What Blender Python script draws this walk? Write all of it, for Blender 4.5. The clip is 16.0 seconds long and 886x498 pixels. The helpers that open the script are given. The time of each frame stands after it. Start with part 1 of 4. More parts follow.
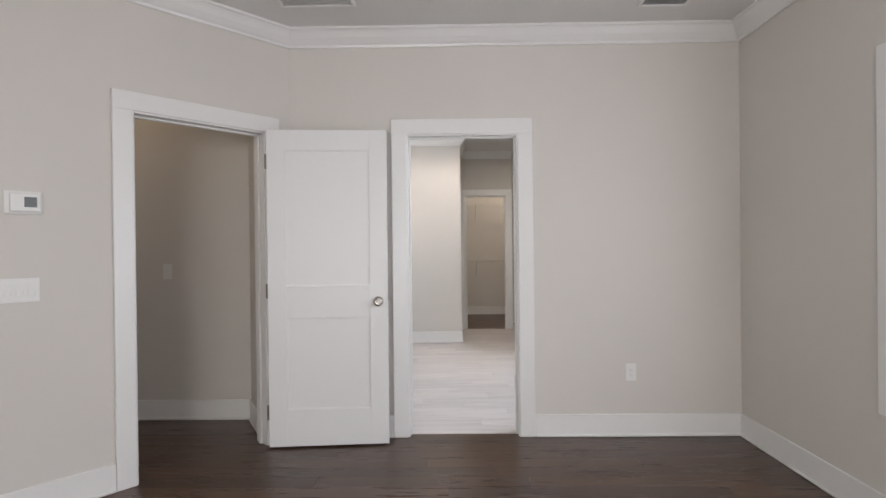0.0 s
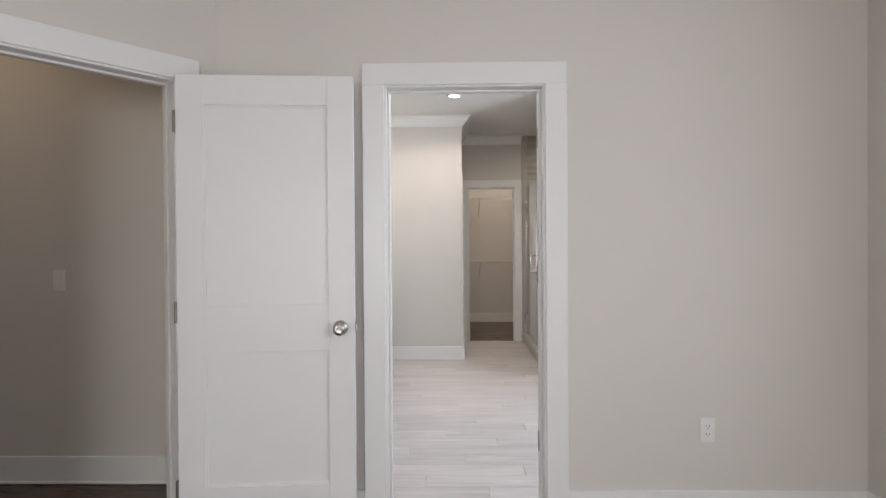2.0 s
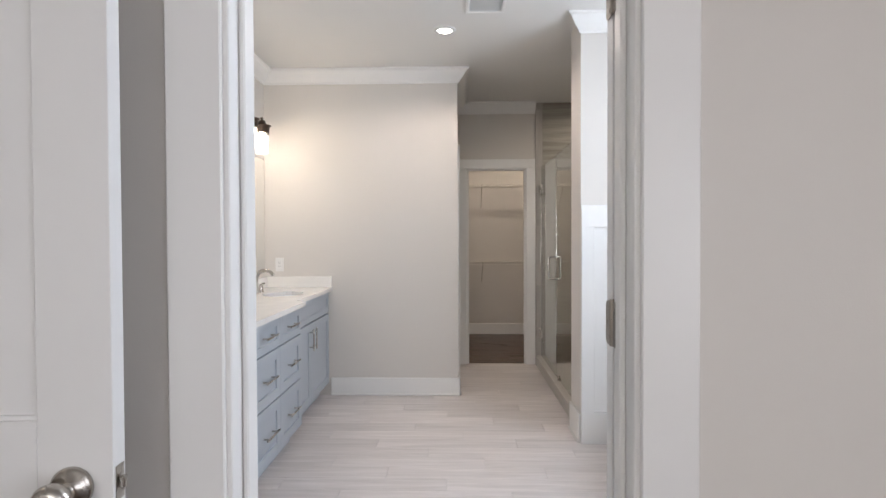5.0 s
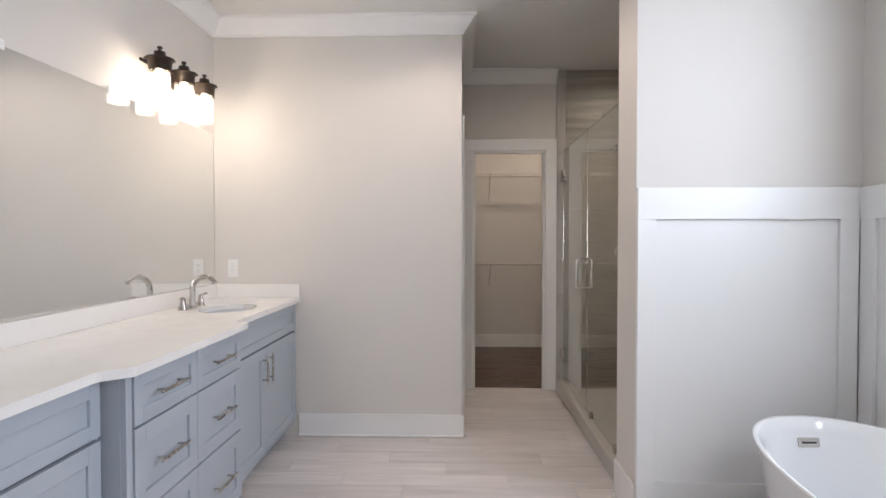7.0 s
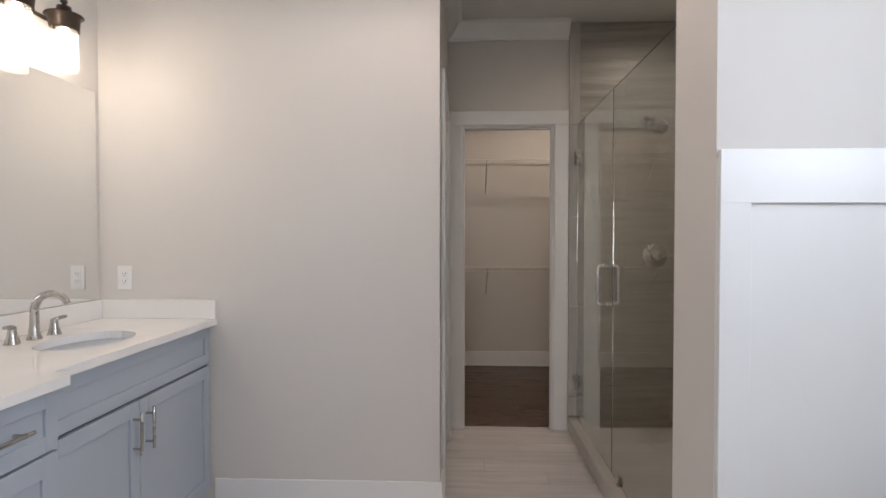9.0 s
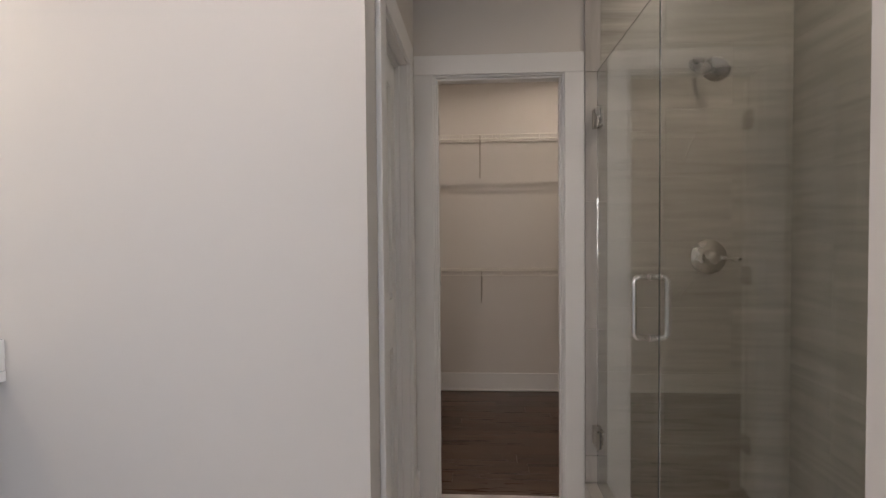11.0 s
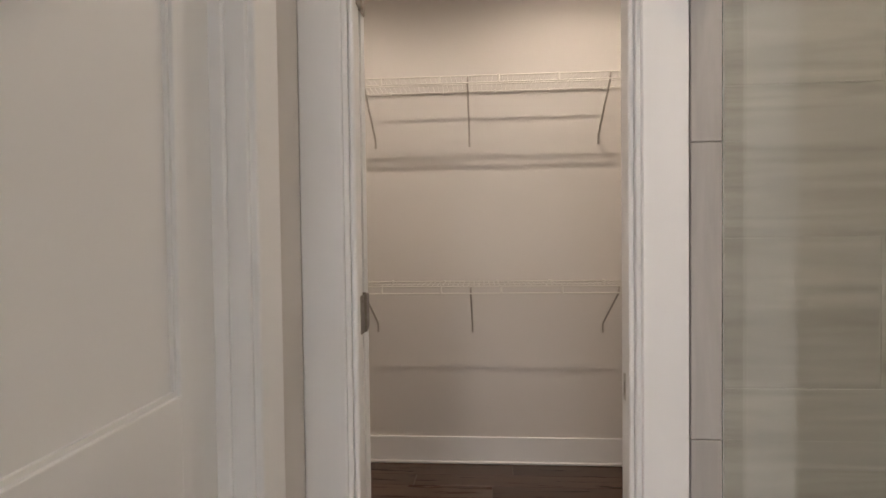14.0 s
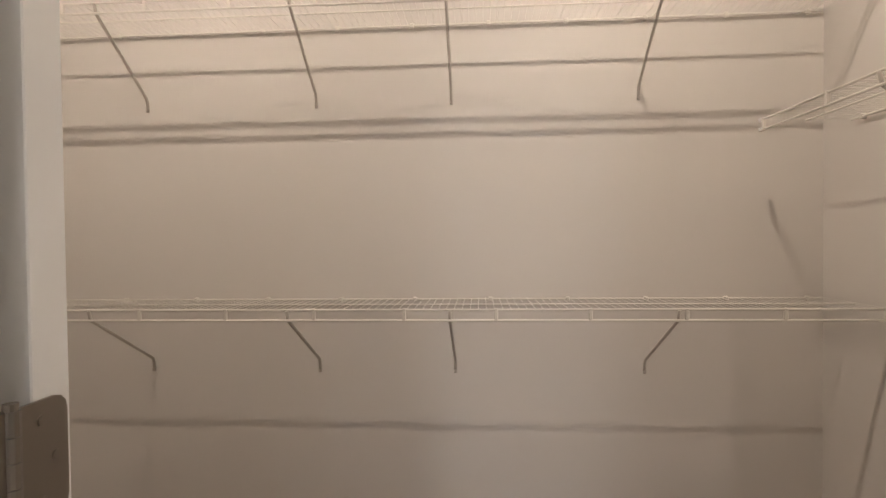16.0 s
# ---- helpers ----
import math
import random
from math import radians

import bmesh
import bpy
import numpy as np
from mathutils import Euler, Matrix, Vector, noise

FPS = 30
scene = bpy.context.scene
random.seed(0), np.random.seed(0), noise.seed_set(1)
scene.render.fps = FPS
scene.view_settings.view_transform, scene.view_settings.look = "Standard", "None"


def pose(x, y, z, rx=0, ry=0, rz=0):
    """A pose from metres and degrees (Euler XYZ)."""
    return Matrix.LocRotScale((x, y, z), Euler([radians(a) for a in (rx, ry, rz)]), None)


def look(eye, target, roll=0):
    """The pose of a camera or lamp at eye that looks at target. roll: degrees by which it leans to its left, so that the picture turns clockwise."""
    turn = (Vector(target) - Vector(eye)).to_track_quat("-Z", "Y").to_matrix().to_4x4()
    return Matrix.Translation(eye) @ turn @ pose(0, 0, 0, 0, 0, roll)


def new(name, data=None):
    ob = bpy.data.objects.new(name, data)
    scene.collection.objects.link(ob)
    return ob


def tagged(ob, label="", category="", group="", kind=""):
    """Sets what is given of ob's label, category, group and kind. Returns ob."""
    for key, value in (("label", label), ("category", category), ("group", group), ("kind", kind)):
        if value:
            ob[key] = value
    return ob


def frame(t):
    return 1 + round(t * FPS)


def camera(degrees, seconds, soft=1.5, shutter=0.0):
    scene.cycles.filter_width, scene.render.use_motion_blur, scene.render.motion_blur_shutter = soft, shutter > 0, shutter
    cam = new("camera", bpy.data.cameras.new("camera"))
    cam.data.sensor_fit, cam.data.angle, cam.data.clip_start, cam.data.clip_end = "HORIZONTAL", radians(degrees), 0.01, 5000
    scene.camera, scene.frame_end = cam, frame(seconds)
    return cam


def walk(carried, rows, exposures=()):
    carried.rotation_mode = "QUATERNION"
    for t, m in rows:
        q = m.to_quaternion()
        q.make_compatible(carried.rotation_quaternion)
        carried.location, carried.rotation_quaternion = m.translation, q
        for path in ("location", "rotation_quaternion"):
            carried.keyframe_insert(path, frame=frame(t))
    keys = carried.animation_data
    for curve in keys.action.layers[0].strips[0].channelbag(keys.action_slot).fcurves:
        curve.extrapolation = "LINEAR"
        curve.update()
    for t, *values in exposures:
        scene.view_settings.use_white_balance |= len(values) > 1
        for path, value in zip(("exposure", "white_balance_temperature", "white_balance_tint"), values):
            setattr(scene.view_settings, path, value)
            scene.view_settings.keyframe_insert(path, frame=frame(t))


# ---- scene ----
cam = camera(78.0, 16.0)
PATH = [
    (0, (0.061, 0.07, 1.288), (0.033, 2.07, 1.279), -0.6),
    (0.5, (0.07, 0.361, 1.288), (0.037, 2.36, 1.273), -0.4),
    (1, (0.045, 0.673, 1.3), (0.012, 2.672, 1.285), -0.3),
    (1.5, (0.061, 0.932, 1.295), (0.026, 2.931, 1.281), -0.4),
    (2, (0.085, 1.204, 1.3), (0.05, 3.203, 1.285), -0.4),
    (2.5, (0.085, 1.461, 1.288), (0.05, 3.461, 1.275), -0.3),
    (3, (0.082, 1.735, 1.293), (0.042, 3.734, 1.279), -0.2),
    (3.5, (0.108, 1.985, 1.285), (0.065, 3.985, 1.27), -0.2),
    (4, (0.154, 2.248, 1.298), (0.107, 4.247, 1.276), -0.2),
    (6.5, (0.202, 3.558, 1.332), (0.141, 5.557, 1.291), -0.1),
    (7, (0.195, 3.812, 1.314), (0.128, 5.81, 1.274), 0.0),
    (7.5, (0.195, 4.056, 1.311), (0.124, 6.055, 1.274), -0.1),
    (8, (0.236, 4.334, 1.318), (0.161, 6.332, 1.279), -0.1),
    (8.5, (0.288, 4.585, 1.32), (0.21, 6.583, 1.281), -0.1),
    (9, (0.316, 4.828, 1.306), (0.236, 6.826, 1.266), 0.0),
    (11.5, (0.534, 6.159, 1.311), (0.401, 8.154, 1.251), -0.5),
    (12, (0.555, 6.407, 1.301), (0.42, 8.402, 1.246), -0.4),
    (12.5, (0.597, 6.657, 1.3), (0.455, 8.651, 1.247), -0.4),
    (13, (0.607, 6.898, 1.282), (0.463, 8.892, 1.232), -0.5),
    (13.5, (0.581, 7.159, 1.304), (0.440, 9.153, 1.239), -0.4),
    (14, (0.587, 7.391, 1.272), (0.446, 9.385, 1.222), -0.7),
    (14.5, (0.620, 7.670, 1.278), (0.485, 9.665, 1.223), -0.6),
    (15, (0.650, 7.893, 1.254), (0.504, 9.887, 1.214), -0.5),
    (15.5, (0.635, 8.124, 1.254), (0.495, 10.118, 1.208), -0.5),
    (16, (0.627, 8.328, 1.248), (0.495, 10.323, 1.209), -0.6),
]
walk(cam, [(t, look(eye, target, roll)) for t, eye, target, roll in PATH],
     [(0, -0.05, 6500, 10), (1, -0.13, 6500, 10), (2.5, -0.08, 6500, 10), (4.2, -0.16, 6500, 10), (6.3, -0.14, 6500, 13), (9, -0.42, 6500, 13), (11.5, -0.2, 6500, 14), (13, 0.25, 6500, 13), (14.5, 0.54, 6500, 12.5), (15.5, 0.64, 6500, 13), (16, 0.76, 6500, 12.5)])


# ---- world, sun, window light, exposure ----
world = bpy.data.worlds.new("world")
scene.world = world
world.use_nodes = True
_n = world.node_tree.nodes
_sky = _n.new("ShaderNodeTexSky")
_sky.sky_type, _sky.sun_disc = "NISHITA", False
_sky.sun_elevation, _sky.sun_rotation = radians(47), radians(297)
world.node_tree.links.new(_sky.outputs[0], _n["Background"].inputs[0])
_n["Background"].inputs[1].default_value = 0.1


def lamp(name, kind, m, energy, color, size=0.1, size_y=None, spread=None):
    d = bpy.data.lights.new(name, kind)
    d.energy, d.color = energy, color
    if kind == "AREA":
        d.size = size
        if size_y:
            d.shape, d.size_y = "RECTANGLE", size_y
        if spread:
            d.spread = radians(spread)
    elif kind == "SPOT":
        d.spot_size, d.spot_blend, d.shadow_soft_size = radians(spread or 140), 0.45, size
    elif kind == "SUN":
        d.angle = radians(0.5)
    else:
        d.shadow_soft_size = size
    ob = new(name, d)
    ob.matrix_world = m
    return ob


DAY = (0.79, 0.88, 1.0)
WARM = (1.0, 0.86, 0.71)
lamp("sun", "SUN", look((-5, 2.5, 6), (0, 0, 0)), 3.0, (1.0, 0.95, 0.88))
lamp("window_light", "AREA", look((2.06, 0.95, 1.35), (-2, 0.95, 1.1)), 47, (0.90, 0.91, 1.0), 2.9, 1.45)
# light of an added, unseen rear window, to brighten the room from behind
lamp("window_light", "AREA", look((-0.85, -2.56, 1.4), (1.6, 2, 1.2)), 86, (0.96, 0.95, 0.935), 2.3, 1.45)
lamp("window_light", "AREA", look((2.06, 4.95, 1.7), (-2, 4.95, 1.1)), 78, DAY, 1.2, 1.15)
for _y in (6.55, 6.79, 7.03):
    lamp("sconce_light", "POINT", pose(-1.33, _y, 2.09), 4.0, WARM, 0.035)
# added lamp, unseen, that warms and brightens the hall wall
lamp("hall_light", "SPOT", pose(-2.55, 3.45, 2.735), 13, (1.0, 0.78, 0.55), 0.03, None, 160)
lamp("can_light", "SPOT", pose(0.112, 6.53, 2.735), 41, (1.0, 0.86, 0.77), 0.03, None, 160)
lamp("can_light", "SPOT", pose(1.62, 7.75, 2.735), 20, (1.0, 0.86, 0.70), 0.03, None, 168)
for _x in (-0.54, 1.1):
    lamp("closet_light", "SPOT", pose(_x, 9.58, 2.735), 25, (1.0, 0.85, 0.70), 0.016, None, 165)


# ---- materials ----
def material(name, base, rough=0.5, metal=0.0, var=0.04, scale=6.0, bump=0.0, bump_scale=200.0, ior=None, coat=0.0):
    """A surface with slow and fine variation in tone and gloss, and a fine relief."""
    m = bpy.data.materials.new(name)
    m.use_nodes = True
    t = m.node_tree
    b = t.nodes["Principled BSDF"]
    tc = t.nodes.new("ShaderNodeTexCoord")
    n1 = t.nodes.new("ShaderNodeTexNoise")
    n1.inputs["Scale"].default_value = scale * 0.3
    n1.inputs["Detail"].default_value = 6
    t.links.new(tc.outputs["Object"], n1.inputs["Vector"])
    mix = t.nodes.new("ShaderNodeMix")
    mix.data_type = "RGBA"
    mix.inputs[6].default_value = (*[c * (1 - var) for c in base], 1)
    mix.inputs[7].default_value = (*[min(1, c * (1 + var)) for c in base], 1)
    t.links.new(n1.outputs[0], mix.inputs[0])
    t.links.new(mix.outputs[2], b.inputs["Base Color"])
    mr = t.nodes.new("ShaderNodeMapRange")
    mr.inputs[3].default_value, mr.inputs[4].default_value = max(0.02, rough - 0.06), min(1, rough + 0.06)
    t.links.new(n1.outputs[0], mr.inputs[0])
    t.links.new(mr.outputs[0], b.inputs["Roughness"])
    b.inputs["Metallic"].default_value = metal
    b.inputs["Coat Weight"].default_value = coat
    if ior:
        b.inputs["IOR"].default_value = ior
    if bump:
        n2 = t.nodes.new("ShaderNodeTexNoise")
        n2.inputs["Scale"].default_value = bump_scale
        n2.inputs["Detail"].default_value = 3
        t.links.new(tc.outputs["Object"], n2.inputs["Vector"])
        bp = t.nodes.new("ShaderNodeBump")
        bp.inputs["Strength"].default_value = bump
        bp.inputs["Distance"].default_value = 0.002
        t.links.new(n2.outputs[0], bp.inputs["Height"])
        t.links.new(bp.outputs[0], b.inputs["Normal"])
    return m


def streaked(name, dark, light, along="X", stretch=14.0, scale=3.0, rough=0.45, piece=0.35, bump=0.15, contrast=(0.3, 0.7)):
    """Streaks along one axis, different on each piece: wood planks and vein-cut tile."""
    m = bpy.data.materials.new(name)
    m.use_nodes = True
    t = m.node_tree
    b = t.nodes["Principled BSDF"]
    geo = t.nodes.new("ShaderNodeNewGeometry")
    info = t.nodes.new("ShaderNodeObjectInfo")
    mp = t.nodes.new("ShaderNodeMapping")
    mp.inputs["Scale"].default_value = [scale if a in along else scale * stretch for a in "XYZ"]
    shift = t.nodes.new("ShaderNodeVectorMath")
    shift.operation = "SCALE"
    shift.inputs[0].default_value = (17.3, 31.7, 23.1)
    t.links.new(info.outputs["Random"], shift.inputs[3])
    add = t.nodes.new("ShaderNodeVectorMath")
    t.links.new(geo.outputs["Position"], mp.inputs["Vector"])
    t.links.new(mp.outputs[0], add.inputs[0])
    t.links.new(shift.outputs[0], add.inputs[1])
    n1 = t.nodes.new("ShaderNodeTexNoise")
    n1.inputs["Scale"].default_value, n1.inputs["Detail"].default_value = 1.0, 8
    n1.inputs["Roughness"].default_value, n1.inputs["Distortion"].default_value = 0.62, 0.5
    t.links.new(add.outputs[0], n1.inputs["Vector"])
    ramp = t.nodes.new("ShaderNodeValToRGB")
    ramp.color_ramp.elements[0].position, ramp.color_ramp.elements[0].color = contrast[0], (*dark, 1)
    ramp.color_ramp.elements[1].position, ramp.color_ramp.elements[1].color = contrast[1], (*light, 1)
    t.links.new(n1.outputs[0], ramp.inputs[0])
    mr = t.nodes.new("ShaderNodeMapRange")
    mr.inputs[3].default_value, mr.inputs[4].default_value = 1 - piece, 1 + piece * 0.4
    t.links.new(info.outputs["Random"], mr.inputs[0])
    mul = t.nodes.new("ShaderNodeMix")
    mul.data_type, mul.blend_type = "RGBA", "MULTIPLY"
    mul.inputs[0].default_value = 1
    t.links.new(ramp.outputs[0], mul.inputs[6])
    t.links.new(mr.outputs[0], mul.inputs[7])
    t.links.new(mul.outputs[2], b.inputs["Base Color"])
    rr = t.nodes.new("ShaderNodeMapRange")
    rr.inputs[3].default_value, rr.inputs[4].default_value = rough - 0.08, rough + 0.1
    t.links.new(n1.outputs[0], rr.inputs[0])
    t.links.new(rr.outputs[0], b.inputs["Roughness"])
    bp = t.nodes.new("ShaderNodeBump")
    bp.inputs["Strength"].default_value, bp.inputs["Distance"].default_value = bump, 0.001
    t.links.new(n1.outputs[0], bp.inputs["Height"])
    t.links.new(bp.outputs[0], b.inputs["Normal"])
    return m


def glass_material(name, tint=(1, 1, 1), rough=0.0):
    m = bpy.data.materials.new(name)
    m.use_nodes = True
    b = m.node_tree.nodes["Principled BSDF"]
    b.inputs["Base Color"].default_value = (*tint, 1)
    b.inputs["Transmission Weight"].default_value = 1
    b.inputs["Roughness"].default_value = rough
    b.inputs["IOR"].default_value = 1.45
    return m


def glow_material(name, color, strength):
    m = bpy.data.materials.new(name)
    m.use_nodes = True
    b = m.node_tree.nodes["Principled BSDF"]
    b.inputs["Emission Color"].default_value = (*color, 1)
    b.inputs["Emission Strength"].default_value = strength
    return m


PAINT = material("wall_paint", (0.665, 0.63, 0.59), 0.62, var=0.025, scale=3, bump=0.12, bump_scale=260)
CEIL = material("ceiling_paint", (0.74, 0.73, 0.71), 0.8, var=0.02, scale=3, bump=0.1, bump_scale=180)
TRIM = material("trim_paint", (0.80, 0.79, 0.775), 0.33, var=0.015, scale=5, bump=0.03, bump_scale=90)
DOORP = material("door_paint", (0.79, 0.785, 0.775), 0.38, var=0.015, scale=5, bump=0.05, bump_scale=120)
GREY = material("cabinet_paint", (0.40, 0.44, 0.49), 0.38, var=0.03, scale=8, bump=0.04, bump_scale=120)
GAP_SHADE = material("cabinet_gap", (0.10, 0.10, 0.105), 0.7, var=0.1)
QUARTZ = material("white_quartz", (0.82, 0.80, 0.77), 0.16, var=0.03, scale=30)
CERAMIC = material("white_ceramic", (0.84, 0.84, 0.84), 0.12, var=0.01, scale=4)
ACRYLIC = material("white_acrylic", (0.86, 0.87, 0.88), 0.15, var=0.01, scale=4, coat=0.3)
NICKEL = material("brushed_nickel", (0.52, 0.49, 0.45), 0.27, metal=1.0, var=0.05, scale=40, bump=0.04, bump_scale=300)
CHROME = material("satin_chrome", (0.72, 0.70, 0.67), 0.16, metal=1.0, var=0.03, scale=20)
BRONZE = material("oiled_bronze", (0.055, 0.040, 0.030), 0.42, metal=0.7, var=0.3, scale=40, bump=0.1)
PLASTIC = material("white_plastic", (0.80, 0.79, 0.77), 0.35, var=0.01)
# near-black that stands for the shade inside slots and the air duct
OPENING_SHADE = material("dark_plastic", (0.05, 0.05, 0.05), 0.5, var=0.1)
LCD = material("thermostat_display", (0.07, 0.075, 0.07), 0.2, var=0.05)
WIRE = material("white_vinyl_wire", (0.72, 0.69, 0.63), 0.35, var=0.03, scale=20)
# white-coated braces; their backlit shade is put into this darker base colour
SHADED_STEEL = material("grey_coated_steel", (0.46, 0.42, 0.37), 0.45, var=0.05, scale=20)
GROUT = material("grout", (0.60, 0.56, 0.54), 0.85, var=0.08, scale=30, bump=0.2)
SUBFLOOR = material("floor_joint", (0.03, 0.018, 0.013), 0.8, var=0.2)
OAK = streaked("dark_stained_oak", (0.062, 0.033, 0.021), (0.105, 0.058, 0.037), "X", 12, 2.2, 0.28, 0.35, 0.2)
TILEFLOOR = streaked("whitewashed_plank_tile", (0.55, 0.505, 0.485), (0.74, 0.69, 0.675), "X", 12, 2.0, 0.36, 0.10, 0.08)
TILEWALL = streaked("vein_cut_grey_tile", (0.27, 0.252, 0.215), (0.50, 0.475, 0.425), "XY", 15, 1.5, 0.36, 0.05, 0.05, (0.27, 0.73))
TILETRIM = streaked("vein_cut_trim_tile", (0.40, 0.375, 0.35), (0.56, 0.53, 0.50), "Z", 9, 1.7, 0.45, 0.12, 0.05)
TILECURB = streaked("vein_cut_curb_tile", (0.40, 0.375, 0.34), (0.54, 0.51, 0.47), "Y", 9, 1.7, 0.3, 0.05, 0.05)
TILEGROUT = material("tile_grout", (0.40, 0.38, 0.34), 0.85, var=0.08, scale=30)
# hinge nickel with the dark passage it mirrors put into the base colour
HINGE = material("aged_nickel", (0.30, 0.265, 0.23), 0.36, metal=0.9, var=0.08, scale=40, bump=0.05, bump_scale=300)
PANFLOOR = material("shower_floor_tile", (0.42, 0.40, 0.37), 0.4, var=0.12, scale=40, bump=0.2, bump_scale=60)
GLASS = glass_material("shower_glass", (0.95, 0.985, 0.965))
WINGLASS = glass_material("window_glass")
SHADEGLASS = material("clear_glass_shade", (0.92, 0.90, 0.86), 0.1, var=0.01)
SHADEGLASS.node_tree.nodes["Principled BSDF"].inputs["Alpha"].default_value = 0.16
GLASSEDGE = material("glass_edge", (0.10, 0.13, 0.12), 0.15, var=0.1)
MIRROR = material("mirror_silver", (0.88, 0.89, 0.88), 0.02, metal=1.0, var=0.0)
BULB = glow_material("bulb_glow", (1.0, 0.86, 0.68), 40)
CANGLOW = glow_material("can_glow", (1.0, 0.90, 0.76), 14)


# ---- building helpers ----
def bm_box(bm, lo, hi, bevel=0.0, segs=1, mat=0):
    r = bmesh.ops.create_cube(bm, size=1)
    v = r["verts"]
    c = [(a + b) / 2 for a, b in zip(lo, hi)]
    s = [abs(b - a) for a, b in zip(lo, hi)]
    bmesh.ops.scale(bm, vec=s, verts=v)
    bmesh.ops.translate(bm, vec=c, verts=v)
    faces = list({f for x in v for f in x.link_faces})
    if bevel:
        e = list({e for x in v for e in x.link_edges})
        r = bmesh.ops.bevel(bm, geom=e, offset=bevel, segments=segs, affect="EDGES", profile=0.5)
        faces = list({f for x in r["verts"] for f in x.link_faces} | set(r["faces"]))
    for f in faces:
        f.material_index = mat


def bm_rod(bm, a, b, r, n=8, r2=None):
    a, b = Vector(a), Vector(b)
    d = b - a
    m = Matrix.Translation((a + b) / 2) @ d.to_track_quat("Z", "Y").to_matrix().to_4x4()
    bmesh.ops.create_cone(bm, cap_ends=True, segments=n, radius1=r, radius2=r if r2 is None else r2, depth=d.length, matrix=m)


def bm_tube(bm, pts, r, n=10):
    """A round tube that follows the points."""
    pts = [Vector(p) for p in pts]
    rad = r if isinstance(r, (list, tuple)) else [r] * len(pts)
    rings = []
    side = None
    for i, p in enumerate(pts):
        d = (pts[min(i + 1, len(pts) - 1)] - pts[max(i - 1, 0)]).normalized()
        if side is None:
            side = d.orthogonal().normalized()
        side = (side - d * side.dot(d)).normalized()
        up = d.cross(side)
        rings.append([bm.verts.new(p + (side * math.cos(k * math.tau / n) + up * math.sin(k * math.tau / n)) * rad[i]) for k in range(n)])
    for a, b in zip(rings, rings[1:]):
        for k in range(n):
            bm.faces.new((a[k], a[(k + 1) % n], b[(k + 1) % n], b[k])).smooth = True
    bm.faces.new(rings[0][::-1])
    bm.faces.new(rings[-1])


def bm_lathe(bm, profile, centre=(0, 0, 0), n=32, m=None, sx=1.0, sy=1.0):
    """Turns a profile of (radius, height) about the z axis."""
    rings = []
    for r, z in profile:
        rings.append([bm.verts.new(Vector((r * sx * math.cos(k * math.tau / n), r * sy * math.sin(k * math.tau / n), z))) for k in range(n)])
    vs = [v for ring in rings for v in ring]
    for a, b in zip(rings, rings[1:]):
        for k in range(n):
            bm.faces.new((a[k], a[(k + 1) % n], b[(k + 1) % n], b[k])).smooth = True
    if m is not None:
        bmesh.ops.transform(bm, matrix=m, verts=vs)
    bmesh.ops.translate(bm, vec=centre, verts=vs)


def bm_prism(bm, poly, a, b, axis_u, axis_v, origin=(0, 0, 0)):
    """Sweeps a polygon of (u, v) from a to b, which are offsets along axis_u x axis_v."""
    u, v, o = Vector(axis_u), Vector(axis_v), Vector(origin)
    w = u.cross(v)
    r0 = [bm.verts.new(o + u * p + v * q + w * a) for p, q in poly]
    r1 = [bm.verts.new(o + u * p + v * q + w * b) for p, q in poly]
    n = len(poly)
    for k in range(n):
        bm.faces.new((r0[k], r0[(k + 1) % n], r1[(k + 1) % n], r1[k]))
    bm.faces.new(r0[::-1])
    bm.faces.new(r1)


def mesh(name, fill, mats, parent=None, m=None):
    """An object from a function that fills a bmesh, in world places (or in the frame m)."""
    bm = bmesh.new()
    fill(bm)
    bmesh.ops.recalc_face_normals(bm, faces=bm.faces)
    d = bpy.data.meshes.new(name)
    bm.to_mesh(d)
    bm.free()
    for x in mats if isinstance(mats, (list, tuple)) else [mats]:
        d.materials.append(x)
    ob = new(name, d)
    if m is not None:
        ob.matrix_world = m
    if parent is not None:
        ob.parent = parent
        ob.matrix_parent_inverse = parent.matrix_world.inverted()
    return ob


def box(name, lo, hi, mat, parent=None, bevel=0.0, m=None, segs=1):
    return mesh(name, lambda bm: bm_box(bm, lo, hi, bevel, segs), mat, parent, m)


def base(name, x, y, z, rz=0.0, label="", category="", group="", kind=""):
    """The Empty at the foot of a thing."""
    e = new(name)
    e.empty_display_size = 0.05
    e.matrix_world = pose(x, y, z, 0, 0, rz)
    bpy.context.view_layer.update()
    return tagged(e, label, category, group, kind)


def S(ob, label, category=""):
    return tagged(ob, label, category or ob.name.split("_")[0], kind="structure")


# ---- structure ----
H = 2.75


def along(p0, p1):
    """The frame of a wall: x along it from p0 to p1, y into the wall (to the left of its run), z up."""
    d = math.degrees(math.atan2(p1[1] - p0[1], p1[0] - p0[0]))
    return pose(p0[0], p0[1], 0, 0, 0, d), math.hypot(p1[0] - p0[0], p1[1] - p0[1])


def wall(name, p0, p1, thick, openings=(), label="greige painted plaster wall", mat=None):
    m, n = along(p0, p1)

    def fill(bm):
        s = 0.0
        for a, b, z0, z1 in sorted(openings):
            if a > s:
                bm_box(bm, (s, 0, 0), (a, thick, H))
            if z0 > 0:
                bm_box(bm, (a, 0, 0), (b, thick, z0))
            bm_box(bm, (a, 0, z1), (b, thick, H))
            s = b
        if n > s:
            bm_box(bm, (s, 0, 0), (n, thick, H))
    return S(mesh(name, fill, mat or PAINT, None, m), label, "wall")


